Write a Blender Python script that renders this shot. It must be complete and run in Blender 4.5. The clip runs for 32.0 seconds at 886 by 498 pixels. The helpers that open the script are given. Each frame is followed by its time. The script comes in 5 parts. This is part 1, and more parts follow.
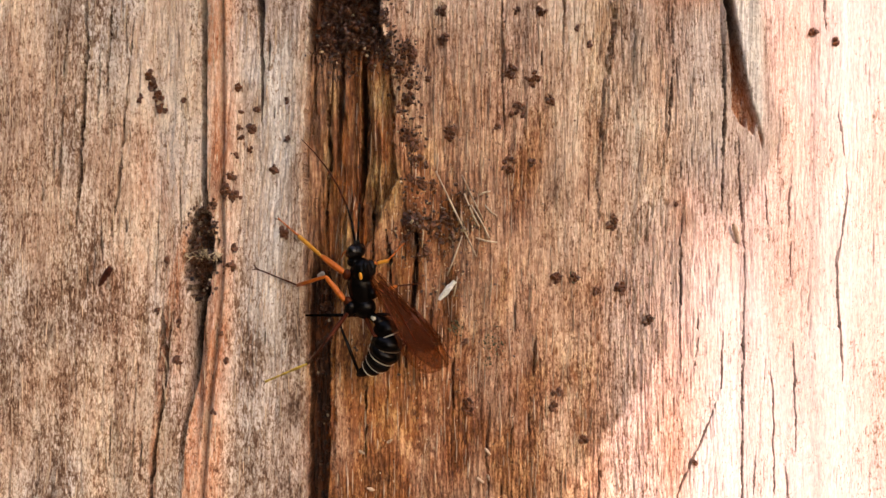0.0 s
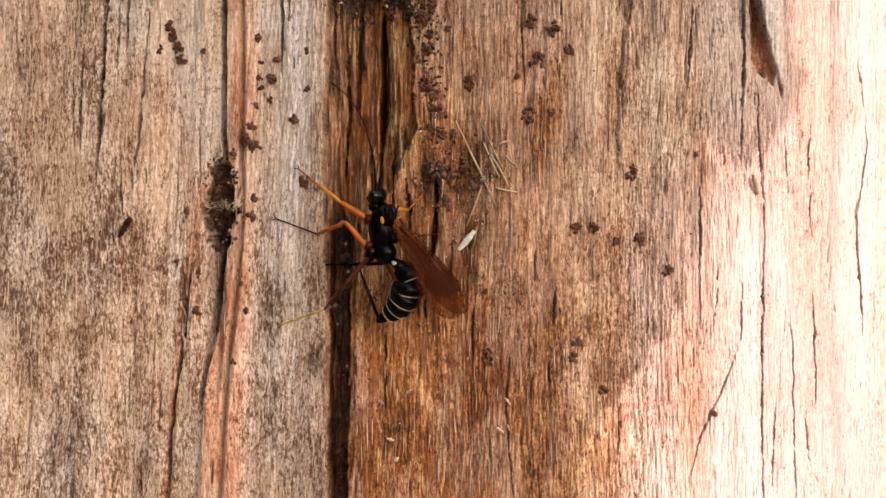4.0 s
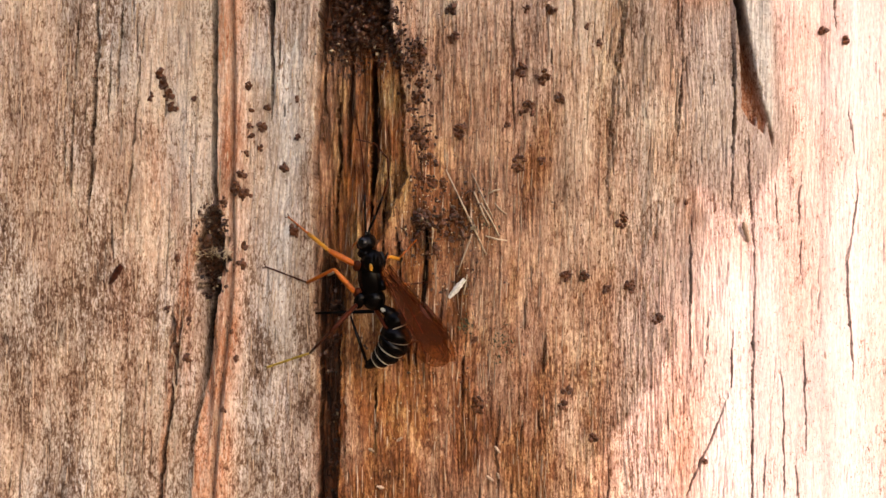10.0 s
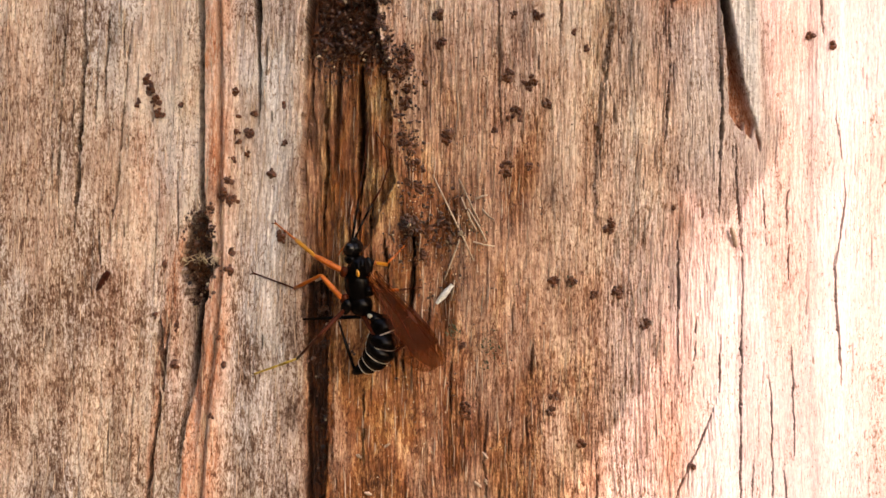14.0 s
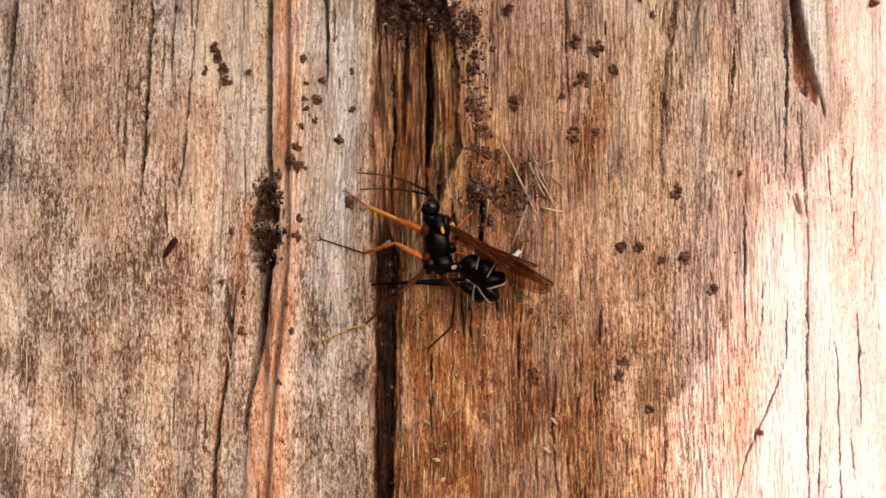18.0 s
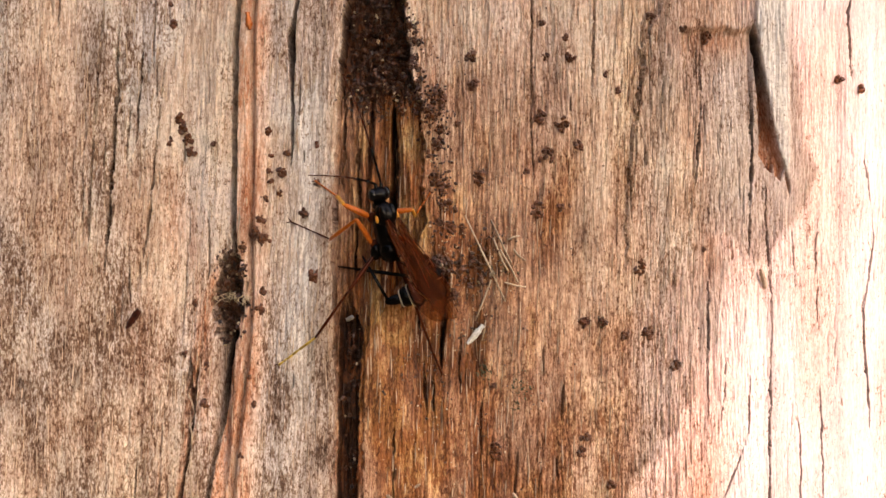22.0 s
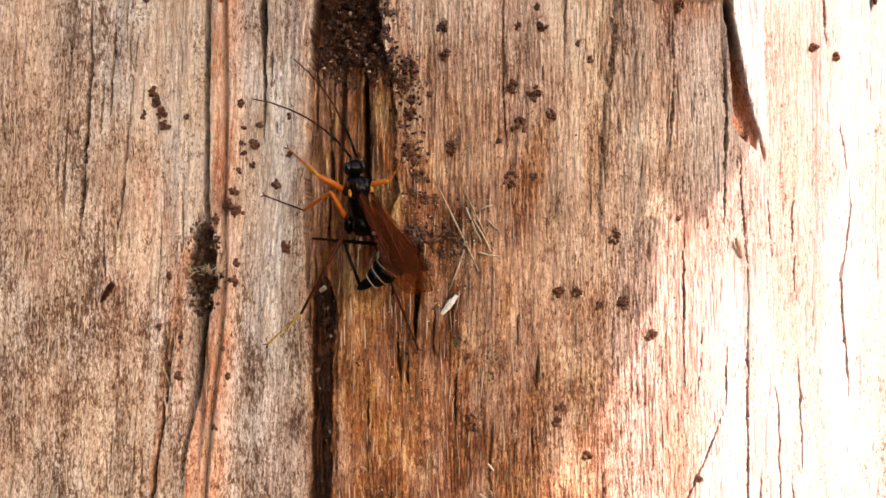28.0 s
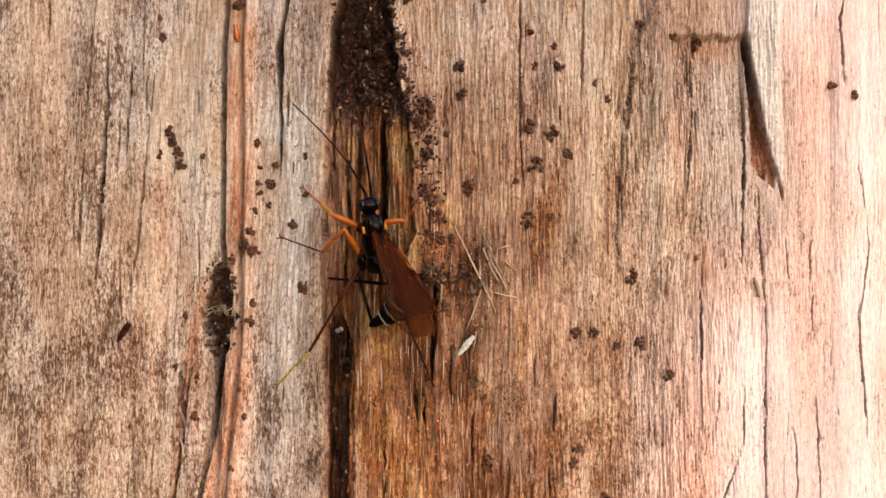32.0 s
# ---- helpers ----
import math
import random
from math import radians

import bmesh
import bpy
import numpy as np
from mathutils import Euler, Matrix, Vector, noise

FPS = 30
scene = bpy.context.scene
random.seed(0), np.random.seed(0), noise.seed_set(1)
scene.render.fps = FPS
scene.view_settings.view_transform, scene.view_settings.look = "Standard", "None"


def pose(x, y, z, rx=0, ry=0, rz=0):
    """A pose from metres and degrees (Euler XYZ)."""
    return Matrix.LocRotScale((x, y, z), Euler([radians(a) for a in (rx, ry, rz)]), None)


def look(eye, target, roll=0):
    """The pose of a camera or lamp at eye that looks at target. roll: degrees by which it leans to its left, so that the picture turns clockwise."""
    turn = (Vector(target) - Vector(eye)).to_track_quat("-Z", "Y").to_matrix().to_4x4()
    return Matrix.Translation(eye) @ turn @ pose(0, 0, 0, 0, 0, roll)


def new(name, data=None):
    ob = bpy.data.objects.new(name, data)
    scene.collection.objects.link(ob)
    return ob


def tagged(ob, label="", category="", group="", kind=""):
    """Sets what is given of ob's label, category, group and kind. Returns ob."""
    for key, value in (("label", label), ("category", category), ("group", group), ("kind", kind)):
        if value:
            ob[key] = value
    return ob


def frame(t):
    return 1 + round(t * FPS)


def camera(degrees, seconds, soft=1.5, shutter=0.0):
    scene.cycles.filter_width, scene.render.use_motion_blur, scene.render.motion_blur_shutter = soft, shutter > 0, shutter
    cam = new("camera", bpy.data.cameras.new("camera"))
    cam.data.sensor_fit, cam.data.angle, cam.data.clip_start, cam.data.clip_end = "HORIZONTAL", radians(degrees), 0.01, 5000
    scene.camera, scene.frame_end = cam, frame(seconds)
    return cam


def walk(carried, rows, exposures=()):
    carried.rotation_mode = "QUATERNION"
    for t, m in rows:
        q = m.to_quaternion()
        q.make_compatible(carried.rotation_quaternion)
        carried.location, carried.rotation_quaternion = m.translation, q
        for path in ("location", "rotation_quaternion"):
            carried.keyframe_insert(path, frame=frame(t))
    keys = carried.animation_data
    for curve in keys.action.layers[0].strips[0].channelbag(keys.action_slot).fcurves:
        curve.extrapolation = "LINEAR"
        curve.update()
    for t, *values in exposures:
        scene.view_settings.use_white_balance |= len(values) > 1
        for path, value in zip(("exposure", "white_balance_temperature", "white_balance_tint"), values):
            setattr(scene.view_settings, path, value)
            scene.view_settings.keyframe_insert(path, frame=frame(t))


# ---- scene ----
# One plan for the whole piece of trunk: u to the right, v down, in steps of 0.07 mm,
# with (784, 441) on the trunk's front line at a height of 1.3 m.
U = 7.0e-5
ZC = 1.3
RAD = 0.30

cam = camera(40, 32.0, soft=1.5)
# seconds, eye, (turn to the left, turn up, lean)
PATH = [
    (0, (-0.00122, -0.15034, 1.30260), (-0.595, -1.225, -0.008)),
    (0.5, (-0.00065, -0.15025, 1.30054), (-0.596, -0.911, 0.099)),
    (1, (-0.00441, -0.15048, 1.29913), (-0.453, -1.056, 0.214)),
    (1.5, (-0.00539, -0.15039, 1.29860), (-0.593, -0.805, 0.086)),
    (2, (-0.00241, -0.15035, 1.30092), (-0.266, -1.196, 0.002)),
    (2.5, (-0.00586, -0.15025, 1.30425), (-0.418, -1.278, -0.010)),
    (3, (-0.00562, -0.15074, 1.30029), (-1.086, -1.074, 0.022)),
    (3.5, (-0.00423, -0.15044, 1.29556), (-0.507, -0.710, 0.022)),
    (5.5, (-0.00243, -0.15057, 1.29503), (-0.306, -1.349, -0.120)),
    (6, (-0.01160, -0.15071, 1.29466), (0.317, -1.203, -0.179)),
    (6.5, (-0.01375, -0.15072, 1.29480), (0.471, -1.119, -0.129)),
    (7, (-0.00712, -0.15043, 1.29518), (0.127, -1.285, -0.081)),
    (7.5, (-0.00534, -0.15059, 1.29378), (0.043, -1.271, -0.056)),
    (8, (-0.00576, -0.15054, 1.29589), (0.025, -1.248, 0.050)),
    (8.5, (-0.00696, -0.15034, 1.29736), (0.191, -1.087, -0.004)),
    (9, (-0.00518, -0.15031, 1.29974), (0.289, -1.051, 0.105)),
    (9.5, (-0.00006, -0.15038, 1.30088), (-0.322, -1.182, 0.023)),
    (10, (-0.00156, -0.15046, 1.30169), (-0.262, -0.966, 0.015)),
    (10.5, (-0.00245, -0.15052, 1.30258), (-0.210, -1.102, -0.010)),
    (11, (-0.00147, -0.15036, 1.30221), (-0.096, -1.019, -0.048)),
    (11.5, (-0.00322, -0.15036, 1.30270), (-0.251, -0.836, -0.021)),
    (12, (-0.00181, -0.15024, 1.30232), (0.136, -0.112, 0.107)),
    (12.5, (-0.00062, -0.15039, 1.30384), (-0.283, -0.920, 0.084)),
    (13, (-0.00132, -0.15052, 1.30252), (-0.504, -0.937, 0.007)),
    (13.5, (-0.00009, -0.15035, 1.30287), (-0.256, -0.831, -0.074)),
    (15.5, (-0.00281, -0.15044, 1.29623), (-1.001, -0.321, -0.179)),
    (16, (-0.00435, -0.15043, 1.29922), (-0.925, 0.205, -0.302)),
    (16.5, (-0.00639, -0.15055, 1.30230), (-0.486, 0.174, -0.184)),
    (17, (-0.00754, -0.15051, 1.30508), (-0.890, -0.072, -0.145)),
    (17.5, (-0.00723, -0.15050, 1.29973), (-0.560, -0.142, -0.115)),
    (18, (-0.00893, -0.15048, 1.29495), (-0.467, 0.266, -0.235)),
    (18.5, (-0.00766, -0.15027, 1.29885), (-0.788, 0.364, -0.228)),
    (19, (-0.01116, -0.15034, 1.30356), (-0.421, 0.007, 0.087)),
    (19.5, (-0.00512, -0.15062, 1.30513), (-0.890, 0.233, 0.217)),
    (20, (-0.00634, -0.15042, 1.30696), (-0.764, 0.409, 0.206)),
    (20.5, (-0.01246, -0.15038, 1.31357), (-0.834, 0.556, 0.282)),
    (21, (-0.00891, -0.15071, 1.31717), (-0.945, 0.464, 0.323)),
    (21.5, (-0.00449, -0.15092, 1.31496), (-0.987, 0.597, 0.383)),
    (22, (-0.00552, -0.15055, 1.30387), (-0.874, 0.366, 0.256)),
    (22.5, (-0.00828, -0.15048, 1.30851), (-0.686, 0.400, 0.096)),
    (23, (-0.01059, -0.15034, 1.31509), (-1.177, 0.439, 0.153)),
    (23.5, (-0.00481, -0.15077, 1.31578), (-1.023, 0.713, 0.191)),
    (24, (-0.00310, -0.15079, 1.31608), (-1.226, 0.479, 0.029)),
    (24.5, (-0.00482, -0.15081, 1.31227), (-0.851, 0.754, -0.041)),
    (25, (-0.00528, -0.15067, 1.31306), (-1.046, 0.815, 0.049)),
    (25.5, (-0.00276, -0.15096, 1.31211), (-1.169, 0.725, 0.107)),
    (26, (-0.00556, -0.15086, 1.30973), (-0.857, 0.855, 0.095)),
    (26.5, (-0.00388, -0.15063, 1.30458), (-0.895, 0.515, -0.172)),
    (28.5, (-0.00004, -0.15003, 1.29809), (0.173, 1.250, -0.208)),
    (29, (-0.00422, -0.14991, 1.30464), (0.404, 0.768, -0.280)),
    (29.5, (-0.00524, -0.15041, 1.30823), (0.595, 1.405, -0.157)),
    (30, (-0.00199, -0.15009, 1.30768), (0.246, 1.241, 0.115)),
    (30.5, (-0.00442, -0.15033, 1.30538), (0.324, 1.578, 0.079)),
    (31, (-0.00400, -0.15007, 1.30791), (0.320, 0.743, -0.154)),
    (31.5, (-0.00310, -0.15010, 1.30476), (0.336, 1.051, -0.190)),
    (32, (-0.00132, -0.14988, 1.30322), (0.240, 1.117, -0.169)),
]


def eye_pose(eye, turn):
    yaw, pitch, roll = (radians(a) for a in turn)
    ahead = Vector((-math.sin(yaw) * math.cos(pitch), math.cos(yaw) * math.cos(pitch), math.sin(pitch)))
    return look(eye, Vector(eye) + ahead, math.degrees(roll))


walk(cam, [(t, eye_pose(eye, turn)) for t, eye, turn in PATH], exposures=[(0, 1.87, 8000, 21), (12, 1.90, 8000, 21), (21, 1.98, 8000, 21), (32, 2.0, 8000, 21)])

# ---- light ----
SUN = Vector((0.48, -0.72, 0.50)).normalized()
world = bpy.data.worlds.new("sky")
scene.world = world
world.use_nodes = True
sky = world.node_tree.nodes.new("ShaderNodeTexSky")
sky.sky_type, sky.sun_disc = "NISHITA", False
sky.sun_elevation, sky.sun_rotation = math.asin(SUN.z), math.atan2(SUN.x, SUN.y)
back = world.node_tree.nodes["Background"]
back.inputs["Strength"].default_value = 0.15
world.node_tree.links.new(sky.outputs[0], back.inputs[0])
sun = new("sun", bpy.data.lights.new("sun", "SUN"))
sun.data.energy, sun.data.angle, sun.data.color = 1.34, radians(0.53), (1.0, 0.90, 1.02)
sun.matrix_world = look(SUN * 20, (0, 0, 0))


# ---- small helpers ----
def surf(u, v, h=0.0):
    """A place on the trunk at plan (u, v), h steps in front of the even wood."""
    x = (u - 784) * U
    a = math.asin(max(-1, min(1, x / RAD)))
    r = RAD + h * U
    return Vector((r * math.sin(a), RAD - r * math.cos(a), ZC + (441 - v) * U))


def part(name, bm, mat, parent=None, label="", smooth=True):
    me = bpy.data.meshes.new(name)
    bm.to_mesh(me)
    bm.free()
    if smooth:
        for p in me.polygons:
            p.use_smooth = True
    me.materials.append(mat)
    ob = new(name, me)
    ob.parent = parent
    if label:
        tagged(ob, label)
    return ob


def material(name, rough=0.7, metal=0.0, spec=0.3):
    m = bpy.data.materials.new(name)
    m.use_nodes = True
    b = m.node_tree.nodes["Principled BSDF"]
    b.inputs["Roughness"].default_value = rough
    b.inputs["Metallic"].default_value = metal
    b.inputs["Specular IOR Level"].default_value = spec
    return m, m.node_tree.nodes, m.node_tree.links, b


def node(nodes, kind, **values):
    n = nodes.new(kind)
    for k, v in values.items():
        n.inputs[k.replace("_", " ")].default_value = v
    return n


def coords(nodes, links, scale):
    tc = nodes.new("ShaderNodeTexCoord")
    mp = nodes.new("ShaderNodeMapping")
    mp.inputs["Scale"].default_value = scale
    links.new(tc.outputs["Object"], mp.inputs["Vector"])
    return mp.outputs[0]


def noise_at(nodes, links, scale, detail=4.0, rough=0.6):
    n = node(nodes, "ShaderNodeTexNoise", Scale=1.0, Detail=detail, Roughness=rough)
    links.new(coords(nodes, links, scale), n.inputs["Vector"])
    return n.outputs["Fac"]


def ramp(nodes, links, fac, stops):
    r = nodes.new("ShaderNodeValToRGB")
    e = r.color_ramp.elements
    while len(e) < len(stops):
        e.new(0.5)
    for el, (p, c) in zip(e, stops):
        el.position, el.color = p, (*c, 1)
    links.new(fac, r.inputs[0])
    return r.outputs[0]


def mix(nodes, links, fac, a, b, blend="MIX"):
    m = nodes.new("ShaderNodeMix")
    m.data_type, m.blend_type = "RGBA", blend
    for socket, value in ((m.inputs[0], fac), (m.inputs[6], a), (m.inputs[7], b)):
        if isinstance(value, (int, float)):
            socket.default_value = value
        elif isinstance(value, tuple):
            socket.default_value = (*value, 1)
        else:
            links.new(value, socket)
    return m.outputs[2]


def math_node(nodes, links, op, a, b=0.0):
    m = nodes.new("ShaderNodeMath")
    m.operation = op
    for socket, value in ((m.inputs[0], a), (m.inputs[1], b)):
        if isinstance(value, (int, float)):
            socket.default_value = value
        else:
            links.new(value, socket)
    return m.outputs[0]


def bump(nodes, links, bsdf, height, strength, distance):
    b = node(nodes, "ShaderNodeBump", Strength=strength, Distance=distance)
    links.new(height, b.inputs["Height"])
    links.new(b.outputs[0], bsdf.inputs["Normal"])


def speckled(name, dark, light, grain=2500.0, rough=0.8, spec=0.2, relief=0.00005, random_tone=0.0):
    """A plain coloured material with grain at two scales and fine relief."""
    m, n, l, b = material(name, rough, 0.0, spec)
    fine = noise_at(n, l, (grain, grain, grain))
    broad = noise_at(n, l, (grain / 6, grain / 6, grain / 6), 2.0)
    both = math_node(n, l, "ADD", math_node(n, l, "MULTIPLY", fine, 0.6), math_node(n, l, "MULTIPLY", broad, 0.4))
    col = ramp(n, l, both, [(0.35, dark), (0.65, light)])
    if random_tone:
        info = n.new("ShaderNodeObjectInfo")
        geo = n.new("ShaderNodeNewGeometry")
        pick = math_node(n, l, "FRACT", math_node(n, l, "ADD", info.outputs["Random"], geo.outputs["Random Per Island"]))
        k = math_node(n, l, "ADD", math_node(n, l, "MULTIPLY", pick, 2 * random_tone), 1 - random_tone)
        col = mix(n, l, 1.0, col, ramp(n, l, k, [(0.0, (0, 0, 0)), (1.0, (1, 1, 1))]), "MULTIPLY")
    l.new(col, b.inputs["Base Color"])
    bump(n, l, b, fine, 0.6, relief)
    return m


# ---- the trunk's wood ----
# The plan's grid: fine over the stretch that the camera passes, coarse round the rest of the trunk.
U0, U1, V0, V1 = -300.0, 1680.0, -380.0, 1140.0
DU, DV = 1.0, 3.6
us, vs = np.arange(U0, U1 + 0.1, DU), np.arange(V0, V1 + 0.1, DV)
UU, VV = np.meshgrid(us, vs)
rng = np.random.default_rng(7)


def streaks(wide, tall, power=1.0):
    """Smooth random relief with grains of that width and length, about -1 to 1, over the plan."""
    big = (512, 2304)
    f = np.fft.rfft2(rng.standard_normal(big))
    ky, kx = np.fft.fftfreq(big[0])[:, None], np.fft.rfftfreq(big[1])[None]
    f *= np.exp(-2 * (np.pi * kx * wide / DU / 2) ** 2 - 2 * (np.pi * ky * tall / DV / 2) ** 2)
    g = np.fft.irfft2(f, big)
    g /= g.std()
    return np.tanh(g * power)


def sample(g):
    """The relief g laid over the plan along the grain, which leans with the wood."""
    lean = np.where(UU < 560, 1.0, 0.25) * 36 * np.sin((VV - 200) / 520.0) * np.exp(-((UU - 380) / 380.0) ** 2)
    wander = 1.6 * np.sin(VV / 190.0 + UU / 230.0)
    i = np.clip((UU + lean + wander - U0 + 120) / DU, 0, 2302)
    j = np.clip((VV - V0) / DV + 8, 0, 511).astype(int)
    lo = i.astype(int)
    w = i - lo
    return g[j, lo] * (1 - w) + g[j, lo + 1] * w


def ease(a, b, x):
    t = np.clip((x - a) / (b - a), 0, 1)
    return t * t * (3 - 2 * t)


def line_u(knots, v=None):
    """u of a line through (v, u) knots, at every v."""
    k = np.array(knots, float)
    return np.interp(VV if v is None else v, k[:, 0], k[:, 1])


def span(v0, v1, soft=40.0):
    return ease(v0 - soft, v0 + soft, VV) * (1 - ease(v1 - soft, v1 + soft, VV))


def ragged(size, step):
    """A ragged line's sway at every v."""
    k = max(1, int(step / DV))
    r = np.convolve(rng.standard_normal(len(vs) + 2 * k), np.ones(k) / math.sqrt(k), "same")[k:k + len(vs)]
    return (size * r)[:, None] * np.ones_like(UU)


def groove(knots, wide, deep, soft=None):
    """A groove along a line, from its first to its last knot, ragged and narrowing to its ends."""
    a, b = knots[0][0], knots[-1][0]
    t = np.clip((VV - a) / (b - a), 0, 1)
    w = wide * np.clip(4 * t * (1 - t), 0, 1) ** 0.6 * (np.clip(0.75 + ragged(0.35, 18) + ragged(0.2, 5), 0.12, 1.4) if wide < 3.9 else np.clip(0.85 + ragged(0.14, 30), 0.5, 1.2)) + 0.01
    d = np.abs(UU - line_u(knots) - ragged(0.8, 30) - ragged(0.6, 5)) / w
    inside = ((VV >= a) & (VV <= b)).astype(float)
    return -deep * inside * np.exp(-d ** 6) * np.clip(6 * t * (1 - t), 0, 1)


def blob(u, v, ru, rv):
    return np.exp(-((UU - u) / ru) ** 2 - ((VV - v) / rv) ** 2)


# lines of the big forms, as (v, u)
BOARD = [(-380, 622), (-263, 601), (-143, 584), (-32, 563), (78, 555), (150, 551), (200, 549), (400, 545), (600, 551), (880, 549), (1140, 552)]
SLOT_L = [(430, 560), (520, 556), (600, 555), (880, 553), (1140, 556)]
SLOT_R = [(430, 566), (520, 598), (600, 592), (720, 588), (880, 584), (1140, 590)]
BED_R = [(-380, 680), (-263, 667), (-123, 658), (-60, 660), (60, 682), (110, 694), (200, 702), (330, 706), (430, 664), (560, 600), (1140, 590)]
RIDGE_L = [(-380, 398), (-200, 392), (0, 376), (200, 372), (330, 371), (480, 378), (540, 372), (650, 352), (800, 333), (1000, 318), (1140, 312)]
RIDGE_R = [(-380, 432), (0, 424), (250, 424), (400, 420), (600, 414), (880, 398), (1140, 388)]

fine = 0.75 * sample(streaks(1.7, 18)) + 0.55 * sample(streaks(2.6, 40))
mid = sample(streaks(6, 110))
wide_ = sample(streaks(34, 420))
lump = sample(streaks(110, 260))
pits = sample(streaks(3.0, 10))
rough_here = 0.75 + 0.35 * sample(streaks(160, 240))

edge = line_u(BOARD) + ragged(1.6, 40) + ragged(0.8, 6)
board = 1 - ease(-0.6, 1.2, UU - edge)          # the grey board left of the crack
bed = ease(-0.6, 1.2, UU - edge) * (1 - ease(-2, 2, UU - line_u(BED_R) - ragged(3, 60) - ragged(1.2, 8)))
slot = ease(-0.8, 0.8, UU - line_u(SLOT_L) - ragged(1.0, 30) - ragged(0.6, 6)) * (1 - ease(-0.8, 0.8, UU - line_u(SLOT_R) - ragged(1.6, 40) - ragged(0.9, 6))) * ease(425, 520, VV)
ridge = ease(-2, 3, UU - line_u(RIDGE_L) - ragged(1.0, 50) - ragged(0.6, 6)) * (1 - ease(-20, 16, UU - line_u(RIDGE_R)))

calm = 1 - 0.68 * ease(1200, 1430, UU)
grain = 0.62 + 0.30 * ease(560, 700, UU) + 0.45 * ease(1030, 1110, UU)
H = 10 * lump * (1 - 0.6 * ease(1080, 1200, UU)) + 4 * wide_ + 0.9 * mid * rough_here * calm + 1.7 * grain * fine * rough_here * calm - 3.0 * calm * np.clip(pits - 0.45, 0, 1)
H += 20 * board * np.exp((UU - line_u(BOARD)) / 130.0) - 24 * bed * (1 - ease(330, 560, VV) * 0.9) - 36 * bed * (1 - ease(20, 130, VV)) - 50 * slot
# the red ridge stands proud, with a drop on its shaded flank
H += 15 * ridge - 14 * np.exp(-((UU - 0.45 * line_u(RIDGE_L) - 0.55 * line_u(RIDGE_R)) / 5.0) ** 2) * span(-300, 1100)
H -= 52 * np.exp(-((UU - line_u(RIDGE_L) + 5 + ragged(0.8, 20)) / 5.0) ** 4) * (span(-120, 380, 60) * 0.8 + span(520, 820, 50) * 0.4)
splinter = np.tanh(2.5 * sample(streaks(3.4, 44)))
H += 5 * bed * splinter + 0.7 * ease(560, 620, UU) * (1 - ease(900, 1100, UU)) * splinter
knot = 1 - ease(0.78, 1.08, np.hypot((UU - 359 + 0.03 * (VV - 465)) / (30 - 13 * ease(490, 560, VV)), (VV - 466) / 88.0) + ragged(0.09, 14) + 0.16 * pits)
H += 46 * bed * (blob(630, -232, 20, 34) + blob(629, -148, 16, 32)) ** 2
H -= 36 * knot + 34 * blob(352, 660, 14, 130)
crack_shade = np.zeros_like(H)
